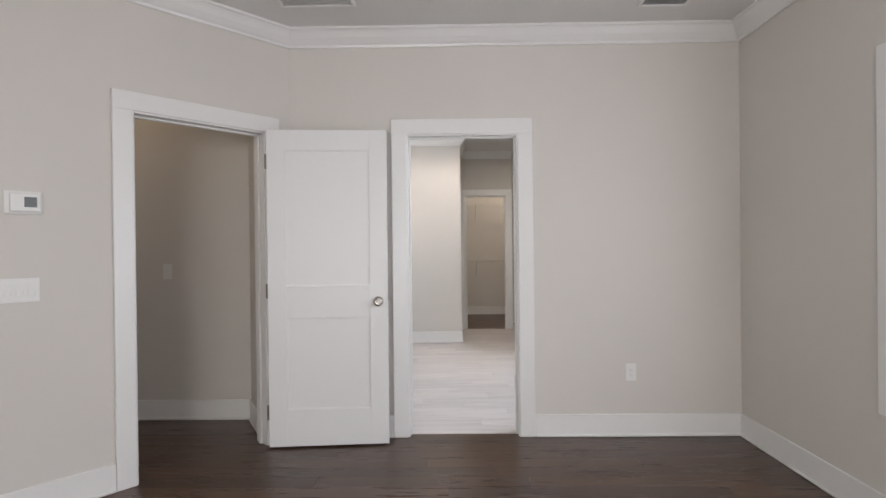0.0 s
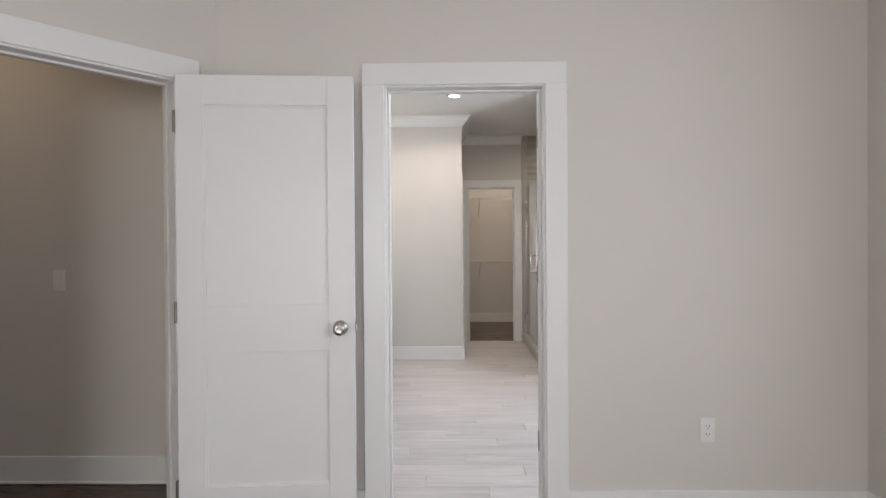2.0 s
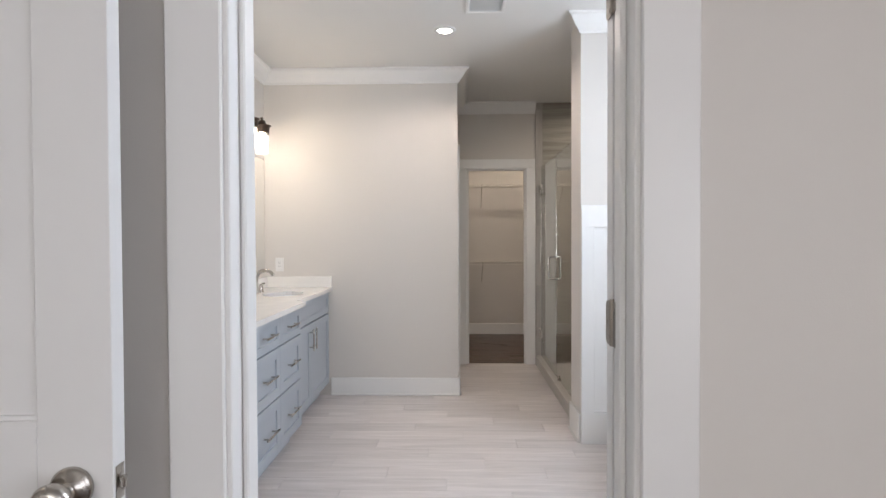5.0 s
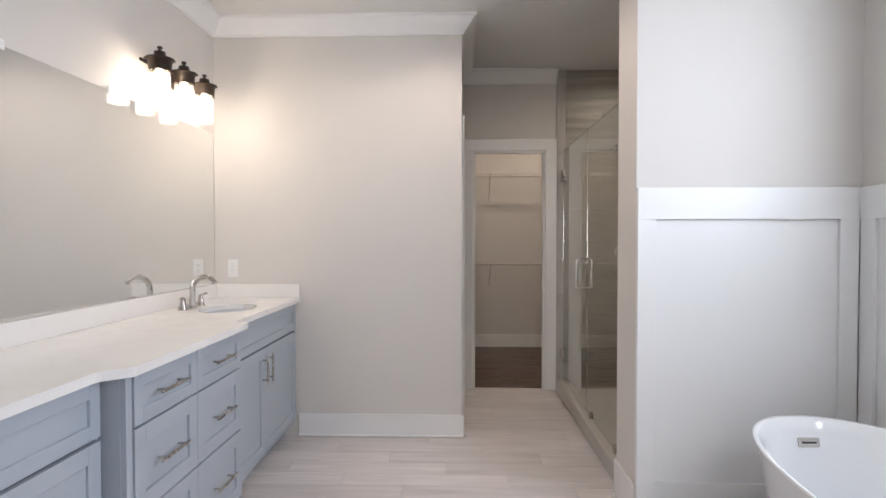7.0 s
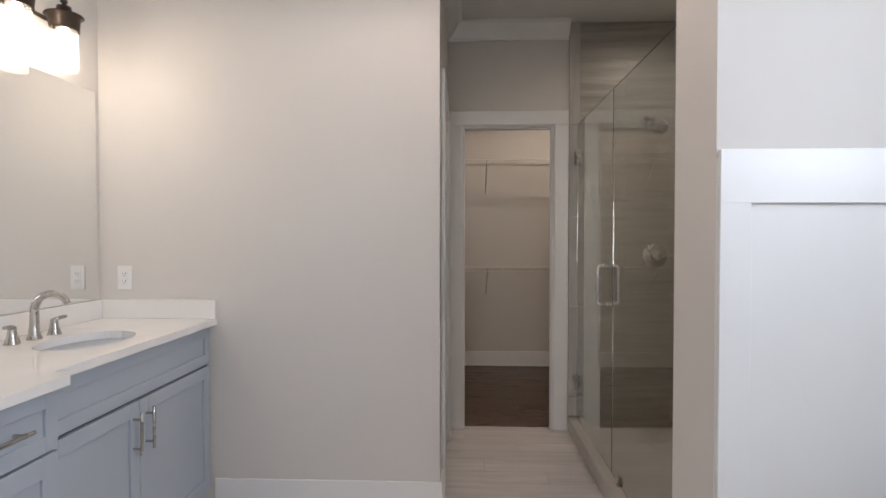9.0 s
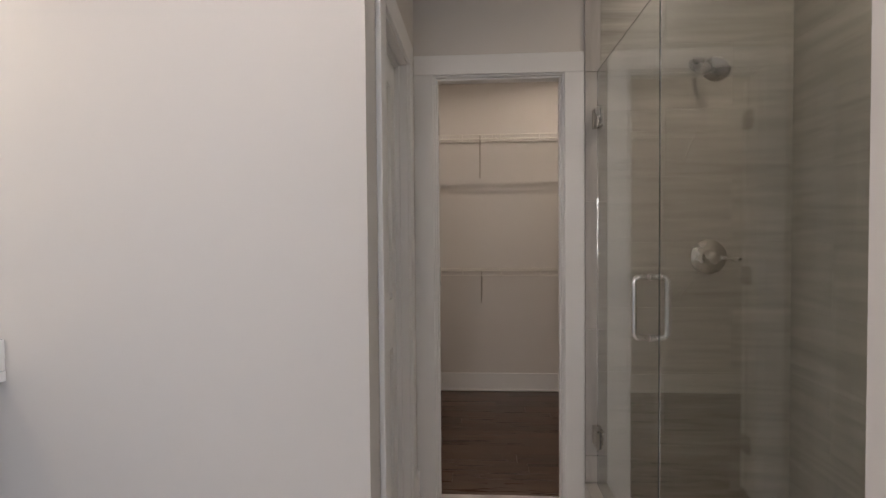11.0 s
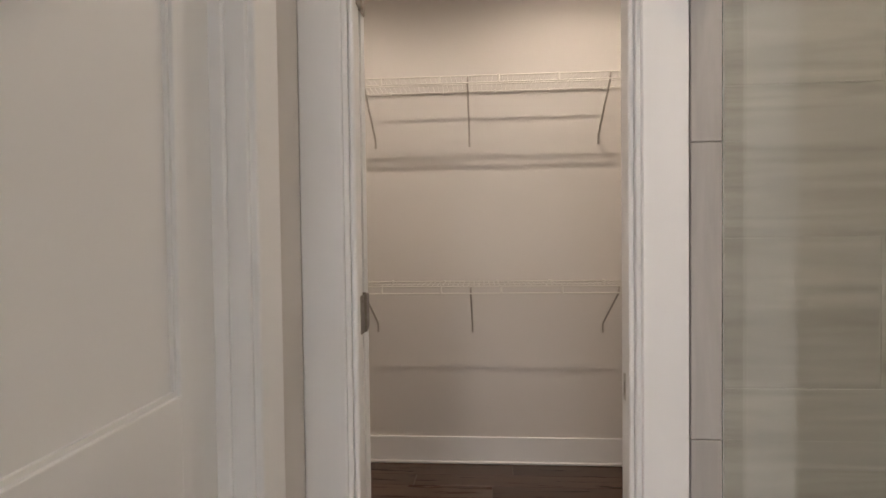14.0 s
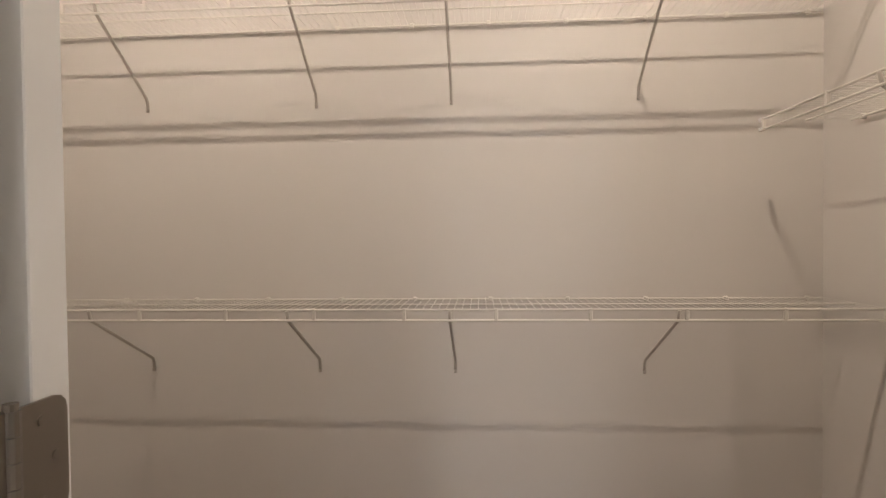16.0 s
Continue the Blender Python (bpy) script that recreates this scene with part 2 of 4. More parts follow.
def baseboard(p0, p1, spans, h=0.15):
    """White base with an eased top, and a shoe mould; spans along the wall's run."""
    m, _ = along(p0, p1)

    def fill(bm):
        for a, b in spans:
            bm_box(bm, (a, -0.014, 0.001), (b, -0.0005, h), 0.003)
            bm_box(bm, (a, -0.026, 0.001), (b, -0.0145, 0.018), 0.005)
    return S(mesh("baseboard", fill, TRIM, None, m), "white painted baseboard with shoe moulding at the floor", "baseboard")


CROWN = [(0, 0), (0, -0.112), (0.012, -0.112), (0.016, -0.098), (0.03, -0.085), (0.052, -0.06), (0.07, -0.032), (0.08, -0.02), (0.095, -0.014), (0.095, 0)]


def crown(p0, p1, a=0.0, b=None, cut=(0, 0)):
    """Cove crown moulding along the top of a wall; cut: outside corner mitres."""
    m, n = along(p0, p1)
    b = n if b is None else b

    def fill(bm):
        r = []
        for end, s in ((a, -cut[0]), (b, cut[1])):
            r.append([bm.verts.new((end + s * u, -u - 0.0005, H - 0.001 + v)) for u, v in CROWN])
        k = len(CROWN)
        for i in range(k):
            bm.faces.new((r[0][i], r[0][(i + 1) % k], r[1][(i + 1) % k], r[1][i]))
        bm.faces.new(r[0])
        bm.faces.new(r[1][::-1])
    return S(mesh("trim", fill, TRIM, None, m), "white painted cove crown moulding under the ceiling", "crown moulding")


def casing(p0, p1, a, b, top, thick, w=0.098, both=True, stop=None, z0=0.0):
    """Flat boards round an opening on one or both faces, the jamb lining, and the stop."""
    m, _ = along(p0, p1)

    def fill(bm):
        sides = ((-0.018, -0.0005), (thick + 0.0005, thick + 0.018)) if both else ((-0.018, -0.0005),)
        for y0, y1 in sides:
            bm_box(bm, (a - w, y0, z0 + 0.001), (a + 0.004, y1, top - 0.004), 0.0025)
            bm_box(bm, (b - 0.004, y0, z0 + 0.001), (b + w, y1, top - 0.004), 0.0025)
            bm_box(bm, (a - w, y0, top - 0.004), (b + w, y1, top + w), 0.0025)
        for lo, hi in (((a, -0.006, z0 + 0.001), (a + 0.014, thick + 0.006, top)), ((b - 0.014, -0.006, z0 + 0.001), (b, thick + 0.006, top)),
                       ((a + 0.0142, -0.006, top - 0.014), (b - 0.0142, thick + 0.006, top - 0.0002))):
            bm_box(bm, lo, hi, 0.002)
        if stop is not None:
            s0, s1 = stop, stop + 0.032
            bm_box(bm, (a + 0.0142, s0, z0 + 0.001), (a + 0.026, s1, top - 0.014), 0.003)
            bm_box(bm, (b - 0.026, s0, z0 + 0.001), (b - 0.0142, s1, top - 0.014), 0.003)
            bm_box(bm, (a + 0.0262, s0, top - 0.026), (b - 0.0262, s1, top - 0.0144), 0.003)
    return S(mesh("trim", fill, TRIM, None, m), "white painted flat door casing with jamb and stop", "door casing")


# bedroom
BED_R, BED_B, WY, WT = 2.005, -2.6, 3.768, 0.115
UX, UY = 0.660, 0.751
DG1 = (-1.026, 3.768)
DG0 = (DG1[0] - 2.9 * UX, DG1[1] - 2.9 * UY)
DH0 = 0.0
N_ = ((DG0[0], DG0[1]), DG1)
# the angled wall runs from DG0 to DG1; its doorway
AG_A, AG_B = 2.9 - 0.062 - 0.094 - 0.80 - 0.025, 2.9 - 0.062 - 0.094 - 0.025
wall("wall_bedroom_angled", DG0, DG1, 0.115, [(AG_A, AG_B, 0, 2.05)])
wall("wall_bedroom_bath", (-1.09, WY), (BED_R + 0.15, WY), WT, [(-0.235 + 1.09, 0.522 + 1.09, 0, 2.05)])
wall("wall_bedroom_window", (BED_R, WY), (BED_R, BED_B), 0.15, [(WY - 2.48, WY + 0.55, 0.6, 2.08)])
# opening for the added rear window
wall("wall_bedroom_rear", (BED_R + 0.15, BED_B), (DG0[0] - 0.1, BED_B), 0.15, [(1.8, 4.2, 0.6, 2.1)])
wall("wall_bedroom_side", (DG0[0], BED_B), (DG0[0], DG0[1] + 0.1), 0.12)
# hall behind the angled doorway
wall("wall_hall_end", (-3.4, 4.18), (-1.45, 4.18), 0.1)
wall("wall_hall_return", (-1.455, 4.175), (-1.19, 3.71), 0.06)
wall("wall_hall_side", (-3.4, 1.4), (-3.4, 4.28), 0.1)
wall("wall_hall_close", (-2.9, 1.4), (-3.5, 1.4), 0.1)
# bathroom
VX, EY, PX = -1.445, 7.402, 0.198
BR = 1.985
wall("wall_vanity", (VX, 4.20), (VX, EY + 0.1), 0.1)
wall("wall_vanity_end", (VX, EY), (PX, EY), 0.11)
wall("wall_passage", (PX, EY + 0.11), (PX, 8.562), 0.11, [(7.65 - EY - 0.11, 8.285 - EY - 0.11, 0, 2.05)])
wall("wall_toilet_room", (-0.9, EY + 0.11), (-0.9, 8.562), 0.1)
wall("wall_bath_window", (BR, 8.65), (BR, WY + WT), 0.17, [(8.65 - 5.55, 8.65 - 4.35, 1.15, 2.3)])
wall("wall_shower_partition", (0.987, 6.322), (BR, 6.322), 0.288)
# walk-in closet
CY, CT, CB, CR, CL = 8.562, 0.108, 10.42, 1.885, -1.7
wall("wall_closet_front", (CL - 0.1, CY), (CR + 0.22, CY), CT, [(0.289 - CL + 0.1, 0.922 - CL + 0.1, 0, 2.073)])
wall("wall_closet_back", (CL - 0.1, CB), (CR + 0.1, CB), 0.1)
wall("wall_closet_right", (CR, CB), (CR, CY + CT), 0.1)
wall("wall_closet_left", (CL, CY + CT), (CL, CB), 0.1)

S(box("ceiling", (-3.6, -2.8, H), (2.3, 10.56, H + 0.12), CEIL), "flat off-white painted ceiling", "ceiling")

# doorway trim
casing(DG0, DG1, AG_A, AG_B, 2.05, 0.115, stop=0.05)
casing((-1.09, WY), (BED_R, WY), -0.235 + 1.09, 0.522 + 1.09, 2.05, WT, stop=0.04)
casing((-1.8, CY), (CR, CY), 0.289 + 1.8, 0.922 + 1.8, 2.073, CT, 0.09, False, 0.004)
casing((PX, EY + 0.11), (PX, 8.562), 7.65 - EY - 0.11, 8.285 - EY - 0.11, 2.05, 0.11, stop=0.028)

# skirting
baseboard(DG0, DG1, [(0, AG_A - 0.099), (AG_B + 0.099, 2.9)])
baseboard((-1.09, WY), (BED_R, WY), [(0.06, 1.09 - 0.334), (0.621 + 1.09, BED_R + 1.09)])
baseboard((BED_R, WY), (BED_R, BED_B), [(0, WY - BED_B)])
baseboard((BED_R, BED_B), (DG0[0], BED_B), [(0, BED_R - DG0[0])])
baseboard((-3.4, 4.18), (-1.45, 4.18), [(0, 1.95)])
baseboard((-1.455, 4.175), (-1.19, 3.71), [(0, 0.5)])
baseboard((VX, EY), (PX, EY), [(0.56, PX - VX + 0.014)])
baseboard((PX, EY + 0.11), (PX, CY), [(-0.11, 7.65 - EY - 0.11 - 0.1), (8.285 - EY - 0.11 + 0.1, CY - EY - 0.11)])
baseboard((CL, CB), (CR, CB), [(0, CR - CL)])
baseboard((CR, CB), (CR, CY + CT), [(0, CB - CY - CT)])
baseboard((CL, CY + CT), (CL, CB), [(0, CB - CY - CT)])

# crown
crown(DG0, DG1)
crown((DG1[0], WY), (BED_R, WY))
crown((BED_R, WY), (BED_R, BED_B))
crown((VX, WY + WT), (VX, EY))
crown((VX, EY), (PX, EY), cut=(0, 1))
crown((PX, EY), (PX, CY), cut=(1, 0))
crown((PX, CY), (1.012, CY))
crown((0.987, 6.322), (BR, 6.322), cut=(1, 0))
crown((BR, 6.322), (BR, WY + WT))
crown((BR, WY + WT), (VX, WY + WT))


# ---- windows ----
def window(name, p0, p1, a, b, z0, z1, thick, label):
    """A double-hung window with casing, sill, sashes and panes."""
    m, _ = along(p0, p1)

    def frame_fill(bm):
        w = 0.09
        for lo, hi in (((a - w, -0.018, z0 - w), (a, -0.0005, z1 + w)), ((b, -0.018, z0 - w), (b + w, -0.0005, z1 + w)),
                       ((a, -0.018, z1), (b, -0.0005, z1 + w)), ((a, -0.018, z0 - w), (b, -0.0005, z0)),
                       ((a, -0.003, z0), (b, thick * 0.5, z0 + 0.012))):
            bm_box(bm, lo, hi, 0.003)
        y0, y1 = thick * 0.55, thick * 0.55 + 0.04
        c, zm = (a + b) / 2, (z0 + z1) / 2
        for lo, hi in (((a, y0, z0), (a + 0.05, y1, z1)), ((b - 0.05, y0, z0), (b, y1, z1)), ((c - 0.035, y0, z0), (c + 0.035, y1, z1)),
                       ((a + 0.05, y0, z0 + 0.004), (c - 0.035, y1, z0 + 0.06)), ((c + 0.035, y0, z0 + 0.004), (b - 0.05, y1, z0 + 0.06)),
                       ((a + 0.05, y0, z1 - 0.05), (c - 0.035, y1, z1)), ((c + 0.035, y0, z1 - 0.05), (b - 0.05, y1, z1)),
                       ((a + 0.05, y0, zm - 0.02), (c - 0.035, y1, zm + 0.02)), ((c + 0.035, y0, zm - 0.02), (b - 0.05, y1, zm + 0.02))):
            bm_box(bm, lo, hi, 0.002)
    f = S(mesh(name, frame_fill, TRIM, None, m), label, "window")
    bpy.context.view_layer.update()
    for s0, s1 in ((a + 0.05, (a + b) / 2 - 0.035), ((a + b) / 2 + 0.035, b - 0.05)):
        g = box("pane", (s0, thick * 0.55 + 0.017, z0 + 0.06), (s1, thick * 0.55 + 0.022, z1 - 0.05), WINGLASS, f, 0, m)
        g.visible_shadow = False


window("window_1", (BED_R, WY), (BED_R, BED_B), WY - 2.48, WY + 0.55, 0.6, 2.08, 0.15, "white wooden double window with casing")
# the rear window is made up and never in view; it houses the added light
window("window_2", (BED_R + 0.15, BED_B), (DG0[0], BED_B), 1.8, 4.2, 0.6, 2.1, 0.15, "white wooden double window with casing")
window("window_3", (BR, 8.65), (BR, WY + WT), 8.65 - 5.55, 8.65 - 4.35, 1.15, 2.3, 0.17, "white window in the wall beside the bathtub")
S(box("ground", (-60, -60, -0.3), (60, 60, -0.2), material("grass", (0.07, 0.1, 0.04), 0.9, var=0.3, scale=4)), "grass outside the house", "ground")


# ---- wainscot ----
def wainscot(p0, p1, n, stiles, h=1.54):
    """Flat panel with base, top rail, stiles and a small cap."""
    m, _ = along(p0, p1)

    def fill(bm):
        bm_box(bm, (0, -0.008, 0.001), (n, -0.0005, h - 0.02))
        bm_box(bm, (0, -0.026, 0.001), (n, -0.0085, 0.205), 0.0015)
        bm_box(bm, (0, -0.026, h - 0.142), (n, -0.0085, h), 0.0015)
        for s in stiles:
            bm_box(bm, (s, -0.0257, 0.204), (s + 0.082, -0.0085, h - 0.141), 0.0015)
    return S(mesh("trim", fill, TRIM, None, m), "white painted wainscot panelling with a flat top rail", "wainscot")


wainscot((0.987, 6.322), (BR, 6.322), BR - 0.987 - 0.027, [0.0, BR - 0.987 - 0.027 - 0.082])
wainscot((BR, 6.322), (BR, 3.883), 2.43, [0.03, 1.2, 2.3], 1.54).matrix_world = along((BR, 6.322), (BR, 3.883))[0]
baseboard((0.987, 6.61), (0.987, 6.322), [(0, 0.288)], 0.19)


# ---- doors ----
def round_knob(parent, m, side=1):
    """A round keyed knob on a rose; y is away from the leaf."""
    def fill(bm):
        bm_lathe(bm, [(0.0, 0), (0.033, 0), (0.033, 0.004), (0.028, 0.009), (0.013, 0.012), (0.011, 0.03), (0.02, 0.036), (0.027, 0.046),
                      (0.028, 0.055), (0.024, 0.064), (0.012, 0.067), (0.011, 0.0665), (0.0, 0.0665)], n=28, m=Matrix.Rotation(radians(90), 4, "X"))
        bm_box(bm, (-0.0015, -0.0672, -0.005), (0.0015, -0.0655, 0.005))
    return tagged(mesh("knob", fill, NICKEL, parent, m), "satin nickel round knob with keyhole")


def door_leaf(name, hinge, angle, w, t, label, knob=True, st=0.115, z0=0.012, h=2.035):
    """A two-panel shaker leaf. Local x from the hinge to the free edge, -y the face that carries the knob."""
    m = pose(hinge[0], hinge[1], z0, 0, 0, angle)
    e = new(name)
    e.empty_display_size = 0.05
    e.matrix_world = m
    bpy.context.view_layer.update()
    tagged(e, label, "door")
    def fill(bm):
        for lo, hi in (((0, 0, 0), (st, t, h)), ((w - st, 0, 0), (w, t, h)), ((st, 0, 0), (w - st, t, 0.235)),
                       ((st, 0, 0.825), (w - st, t, 1.03)), ((st, 0, h - 0.13), (w - st, t, h))):
            bm_box(bm, lo, hi, 0.0012)
        for za, zb in ((0.235, 0.825), (1.03, h - 0.13)):
            bm_box(bm, (st - 0.002, 0.0125, za - 0.002), (w - st + 0.002, t - 0.0125, zb + 0.002))
            for y0, y1 in ((0.0065, 0.0135), (t - 0.0135, t - 0.0065)):
                bm_box(bm, (st, y0, za), (st + 0.007, y1, zb))
                bm_box(bm, (w - st - 0.007, y0, za), (w - st, y1, zb))
                bm_box(bm, (st + 0.007, y0, za), (w - st - 0.007, y1, za + 0.007))
                bm_box(bm, (st + 0.007, y0, zb - 0.007), (w - st - 0.007, y1, zb))
    mesh("leaf", fill, DOORP, e, m)
    if knob:
        round_knob(e, m @ pose(w - 0.062, -0.0005, 0.925))
        round_knob(e, m @ pose(w - 0.062, t + 0.0005, 0.925, 0, 0, 180))

        def latch(bm):
            bm_box(bm, (w, t / 2 - 0.012, 0.897), (w + 0.0015, t / 2 + 0.012, 0.953), 0.0006)
            bm_box(bm, (w + 0.0015, t / 2 - 0.006, 0.915), (w + 0.011, t / 2 + 0.006, 0.935), 0.002)
        tagged(mesh("latch", latch, NICKEL, e, m), "nickel latch plate and bolt")
    return e, m


def hinges(parent, m, zs, pin, leaf_a, leaf_b, label="satin nickel butt hinge"):
    """Butt hinges: a knuckle at pin (x, y) and two plates with rounded corners, each a direction (dx, dy)."""
    for z in zs:
        def fill(bm, z=z):
            for k in range(5):
                bm_rod(bm, (pin[0], pin[1], z - 0.045 + k * 0.018 + 0.0006), (pin[0], pin[1], z - 0.027 + k * 0.018), 0.0062, 12)
            bm_rod(bm, (pin[0], pin[1], z + 0.045), (pin[0], pin[1], z + 0.05), 0.005, 10)
            for dx, dy in (leaf_a, leaf_b):
                L = math.hypot(dx, dy)
                u = Vector((dx / L, dy / L, 0))
                c = 0.012
                poly = [(0.003, -0.045), (L - c, -0.045)] + [(L - c + c * math.sin(a), -0.045 + c - c * math.cos(a)) for a in (0.5, 1.05, 1.57)]
                poly += [(p, -q) for p, q in reversed(poly)]
                bm_prism(bm, poly, -0.0012, 0.0012, u, (0, 0, 1), (pin[0], pin[1], z))
                for sz, sp in ((-0.03, 0.5), (0, 0.75), (0.03, 0.5)):
                    w = u.cross(Vector((0, 0, 1)))
                    o = Vector((pin[0], pin[1], z + sz)) + u * L * sp
                    bm_rod(bm, o - w * 0.0022, o + w * 0.0022, 0.0042, 10)
        tagged(mesh("hinge", fill, HINGE, parent, m), label)


# bedroom closet/hall door, swung into the bedroom
d1, m1 = door_leaf("hall_door", (-1.113, 3.556), math.degrees(math.atan2(0.062, 0.762)), 0.765, 0.036,
                   "white two-panel shaker door, wide open into the bedroom")
hinges(d1, m1, (0.22, 1.0, 1.83), (-0.006, 0.0), (-0.004, 0.035), (0.002, 0.035))
# bathroom door, swung back against the bathroom wall
d2, m2 = door_leaf("bathroom_door", (0.5085, 3.9025), 2.0, 0.735, 0.036, "white two-panel shaker door, folded back against the bathroom wall")
hinges(d2, pose(0, 0, 0), (0.33, 1.15, 1.82), (0.5058, 3.893), (0.0, -0.043), (0.0, 0.044))
# closet door, swung back inside the closet
d3, m3 = door_leaf("closet_door", (0.303, 8.738), 178.6, 0.59, 0.036, "white two-panel shaker door, folded back inside the closet")
hinges(d3, pose(0, 0, 0), (0.25, 1.088, 1.85), (0.3058, 8.680), (0.0, -0.048), (0.0, 0.050))
st = base("strike_plate", 0.907, 8.63, 0.9, 0, "satin nickel strike plate on the white closet door jamb", "strike plate")
mesh("plate", lambda bm: bm_box(bm, (0.9055, 8.612, 0.895), (0.9077, 8.652, 0.955), 0.0008), NICKEL, st)
# toilet room door, closed
d4, m4 = door_leaf("toilet_room_door", (0.112, 8.268), -90.0, 0.602, 0.035, "white two-panel shaker door, closed, beside the shower", False, 0.112)


def flush_pull(bm):
    bm_lathe(bm, [(0.0, 0.0), (0.7, 0.0), (0.8, 0.0025), (1.0, 0.0025), (1.04, 0.0)], (0, 0, 0), 24, Matrix.Rotation(radians(90), 4, "X"), 0.009, 0.019)


tagged(mesh("pull", flush_pull, NICKEL, d4, m4 @ pose(0.452, 0.0355, 0.915, 0, 0, 180)), "small dark flush pull")


# ---- wall plates ----
def plate(name, m, label, category, w=0.07, h=0.115, kind="outlet", gang=1):
    """A cover plate with its device; local -y faces the room."""
    e = new(name)
    e.matrix_world = m
    e.empty_display_size = 0.05
    bpy.context.view_layer.update()
    tagged(e, label, category)
    W = w + (gang - 1) * 0.046
    mesh("cover", lambda bm: bm_box(bm, (-W / 2, -0.006, -h / 2), (W / 2, -0.0005, h / 2), 0.0035, 2), PLASTIC, e, m)
    if kind == "outlet":
        def dev(bm):
            bm_box(bm, (-0.017, -0.0085, -0.034), (0.017, -0.006, 0.034), 0.002)
        mesh("socket", dev, PLASTIC, e, m)

        # thin dark pieces on the face in place of shaded holes
        def slots(bm):
            for z in (-0.018, 0.018):
                for x in (-0.0065, 0.0065):
                    bm_box(bm, (x - 0.0012, -0.009, z - 0.002), (x + 0.0012, -0.0086, z + 0.006))
                bm_box(bm, (-0.002, -0.009, z - 0.011), (0.002, -0.0086, z - 0.007))
        mesh("slot", slots, OPENING_SHADE, e, m)
    else:
        for g in range(gang):
            x = (g - (gang - 1) / 2) * 0.046
            def tog(bm, x=x):
                bm_box(bm, (x - 0.0165, -0.0085, -0.033), (x + 0.0165, -0.006, 0.033), 0.002)
                bm_box(bm, (x - 0.013, -0.012, -0.029), (x + 0.013, -0.0085, -0.002), 0.002)
            mesh("rocker", tog, PLASTIC, e, m)
    return e


plate("wall_outlet", pose(1.265, WY, 0.43), "white duplex outlet on the greige bedroom wall", "outlet")
plate("wall_outlet", pose(-1.322, EY, 1.115), "white duplex outlet above the vanity counter", "outlet")
plate("light_switch", pose(-2.08, 4.18, 1.12), "white rocker switch on the shaded hall wall", "switch", kind="switch")
AM = along(DG0, DG1)[0]
AO = AM.inverted() @ Vector((-1.99, 2.67, 1.5))
plate("light_switch", AM @ pose(AO.x - 0.02, 0, 1.10), "white triple rocker switch beside the angled doorway", "switch", gang=3, kind="switch")


def thermostat(m):
    e = new("thermostat")
    e.matrix_world = m
    bpy.context.view_layer.update()
    tagged(e, "white wall thermostat with a dark display", "thermostat")
    mesh("body", lambda bm: (bm_box(bm, (-0.075, -0.008, -0.055), (0.075, -0.0005, 0.055), 0.004, 2), bm_box(bm, (-0.055, -0.026, -0.045), (0.066, -0.008, 0.045), 0.006, 2)), PLASTIC, e, m)
    mesh("display", lambda bm: bm_box(bm, (0.0, -0.0275, -0.022), (0.05, -0.026, 0.026), 0.0005), LCD, e, m)
    mesh("button", lambda bm: [bm_box(bm, (0.004 + k * 0.016, -0.028, -0.038), (0.014 + k * 0.016, -0.026, -0.031), 0.0008) for k in range(3)], PLASTIC, e, m)


thermostat(AM @ pose(AO.x, 0, 1.52))


# ---- ceiling fittings ----
def register(x, y, w, d, label, inside=None):
    """A louvred ceiling register."""
    e = base("air_vent", x, y, H, 0, label, "vent")
    def rim(bm):
        z0, z1 = H - 0.012, H - 0.0005
        for lo, hi in (((x - w / 2, y - d / 2, z0), (x + w / 2, y - d / 2 + 0.022, z1)), ((x - w / 2, y + d / 2 - 0.022, z0), (x + w / 2, y + d / 2, z1)),
                       ((x - w / 2, y - d / 2 + 0.022, z0), (x - w / 2 + 0.022, y + d / 2 - 0.022, z1)), ((x + w / 2 - 0.022, y - d / 2 + 0.022, z0), (x + w / 2, y + d / 2 - 0.022, z1))):
            bm_box(bm, lo, hi, 0.003)
    mesh("rim", rim, PLASTIC, e)
    # flat sheet for the duct, by default as dark as its shade
    mesh("duct", lambda bm: bm_box(bm, (x - w / 2 + 0.022, y - d / 2 + 0.022, H - 0.002), (x + w / 2 - 0.022, y + d / 2 - 0.022, H - 0.0005)), inside or OPENING_SHADE, e)
    n = int((d - 0.05) / 0.016)
    for k in range(n):
        yy = y - d / 2 + 0.03 + k * 0.016
        mesh("slat", lambda bm: bm_prism(bm, [(yy, H - 0.011), (yy + 0.0015, H - 0.011), (yy + 0.010, H - 0.003), (yy + 0.0085, H - 0.003)], x - w / 2 + 0.022, x + w / 2 - 0.022, (0, 1, 0), (0, 0, 1)), PLASTIC, e)


register(1.36, 3.36, 0.30, 0.16, "white metal ceiling air register with dark slots")
register(-0.72, 3.28, 0.45, 0.18, "white metal ceiling air register", PLASTIC)
register(0.37, 6.12, 0.24, 0.24, "white bathroom exhaust grille in the ceiling", PLASTIC)


def downlight(x, y):
    e = base("recessed_light", x, y, H, 0, "white recessed ceiling downlight, switched on", "light")
    mesh("trim_ring", lambda bm: bm_lathe(bm, [(0.05, H - 0.002), (0.052, H - 0.008), (0.075, H - 0.006), (0.078, H - 0.0005), (0.05, H - 0.0005)], (x, y, 0)), PLASTIC, e)
    mesh("lens", lambda bm: bm_lathe(bm, [(0.0, H - 0.0075), (0.049, H - 0.007), (0.05, H - 0.001)], (x, y, 0)), CANGLOW, e)


# added fixture above the hall fill, out of view
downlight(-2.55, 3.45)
downlight(0.112, 6.53)
downlight(1.62, 7.75)


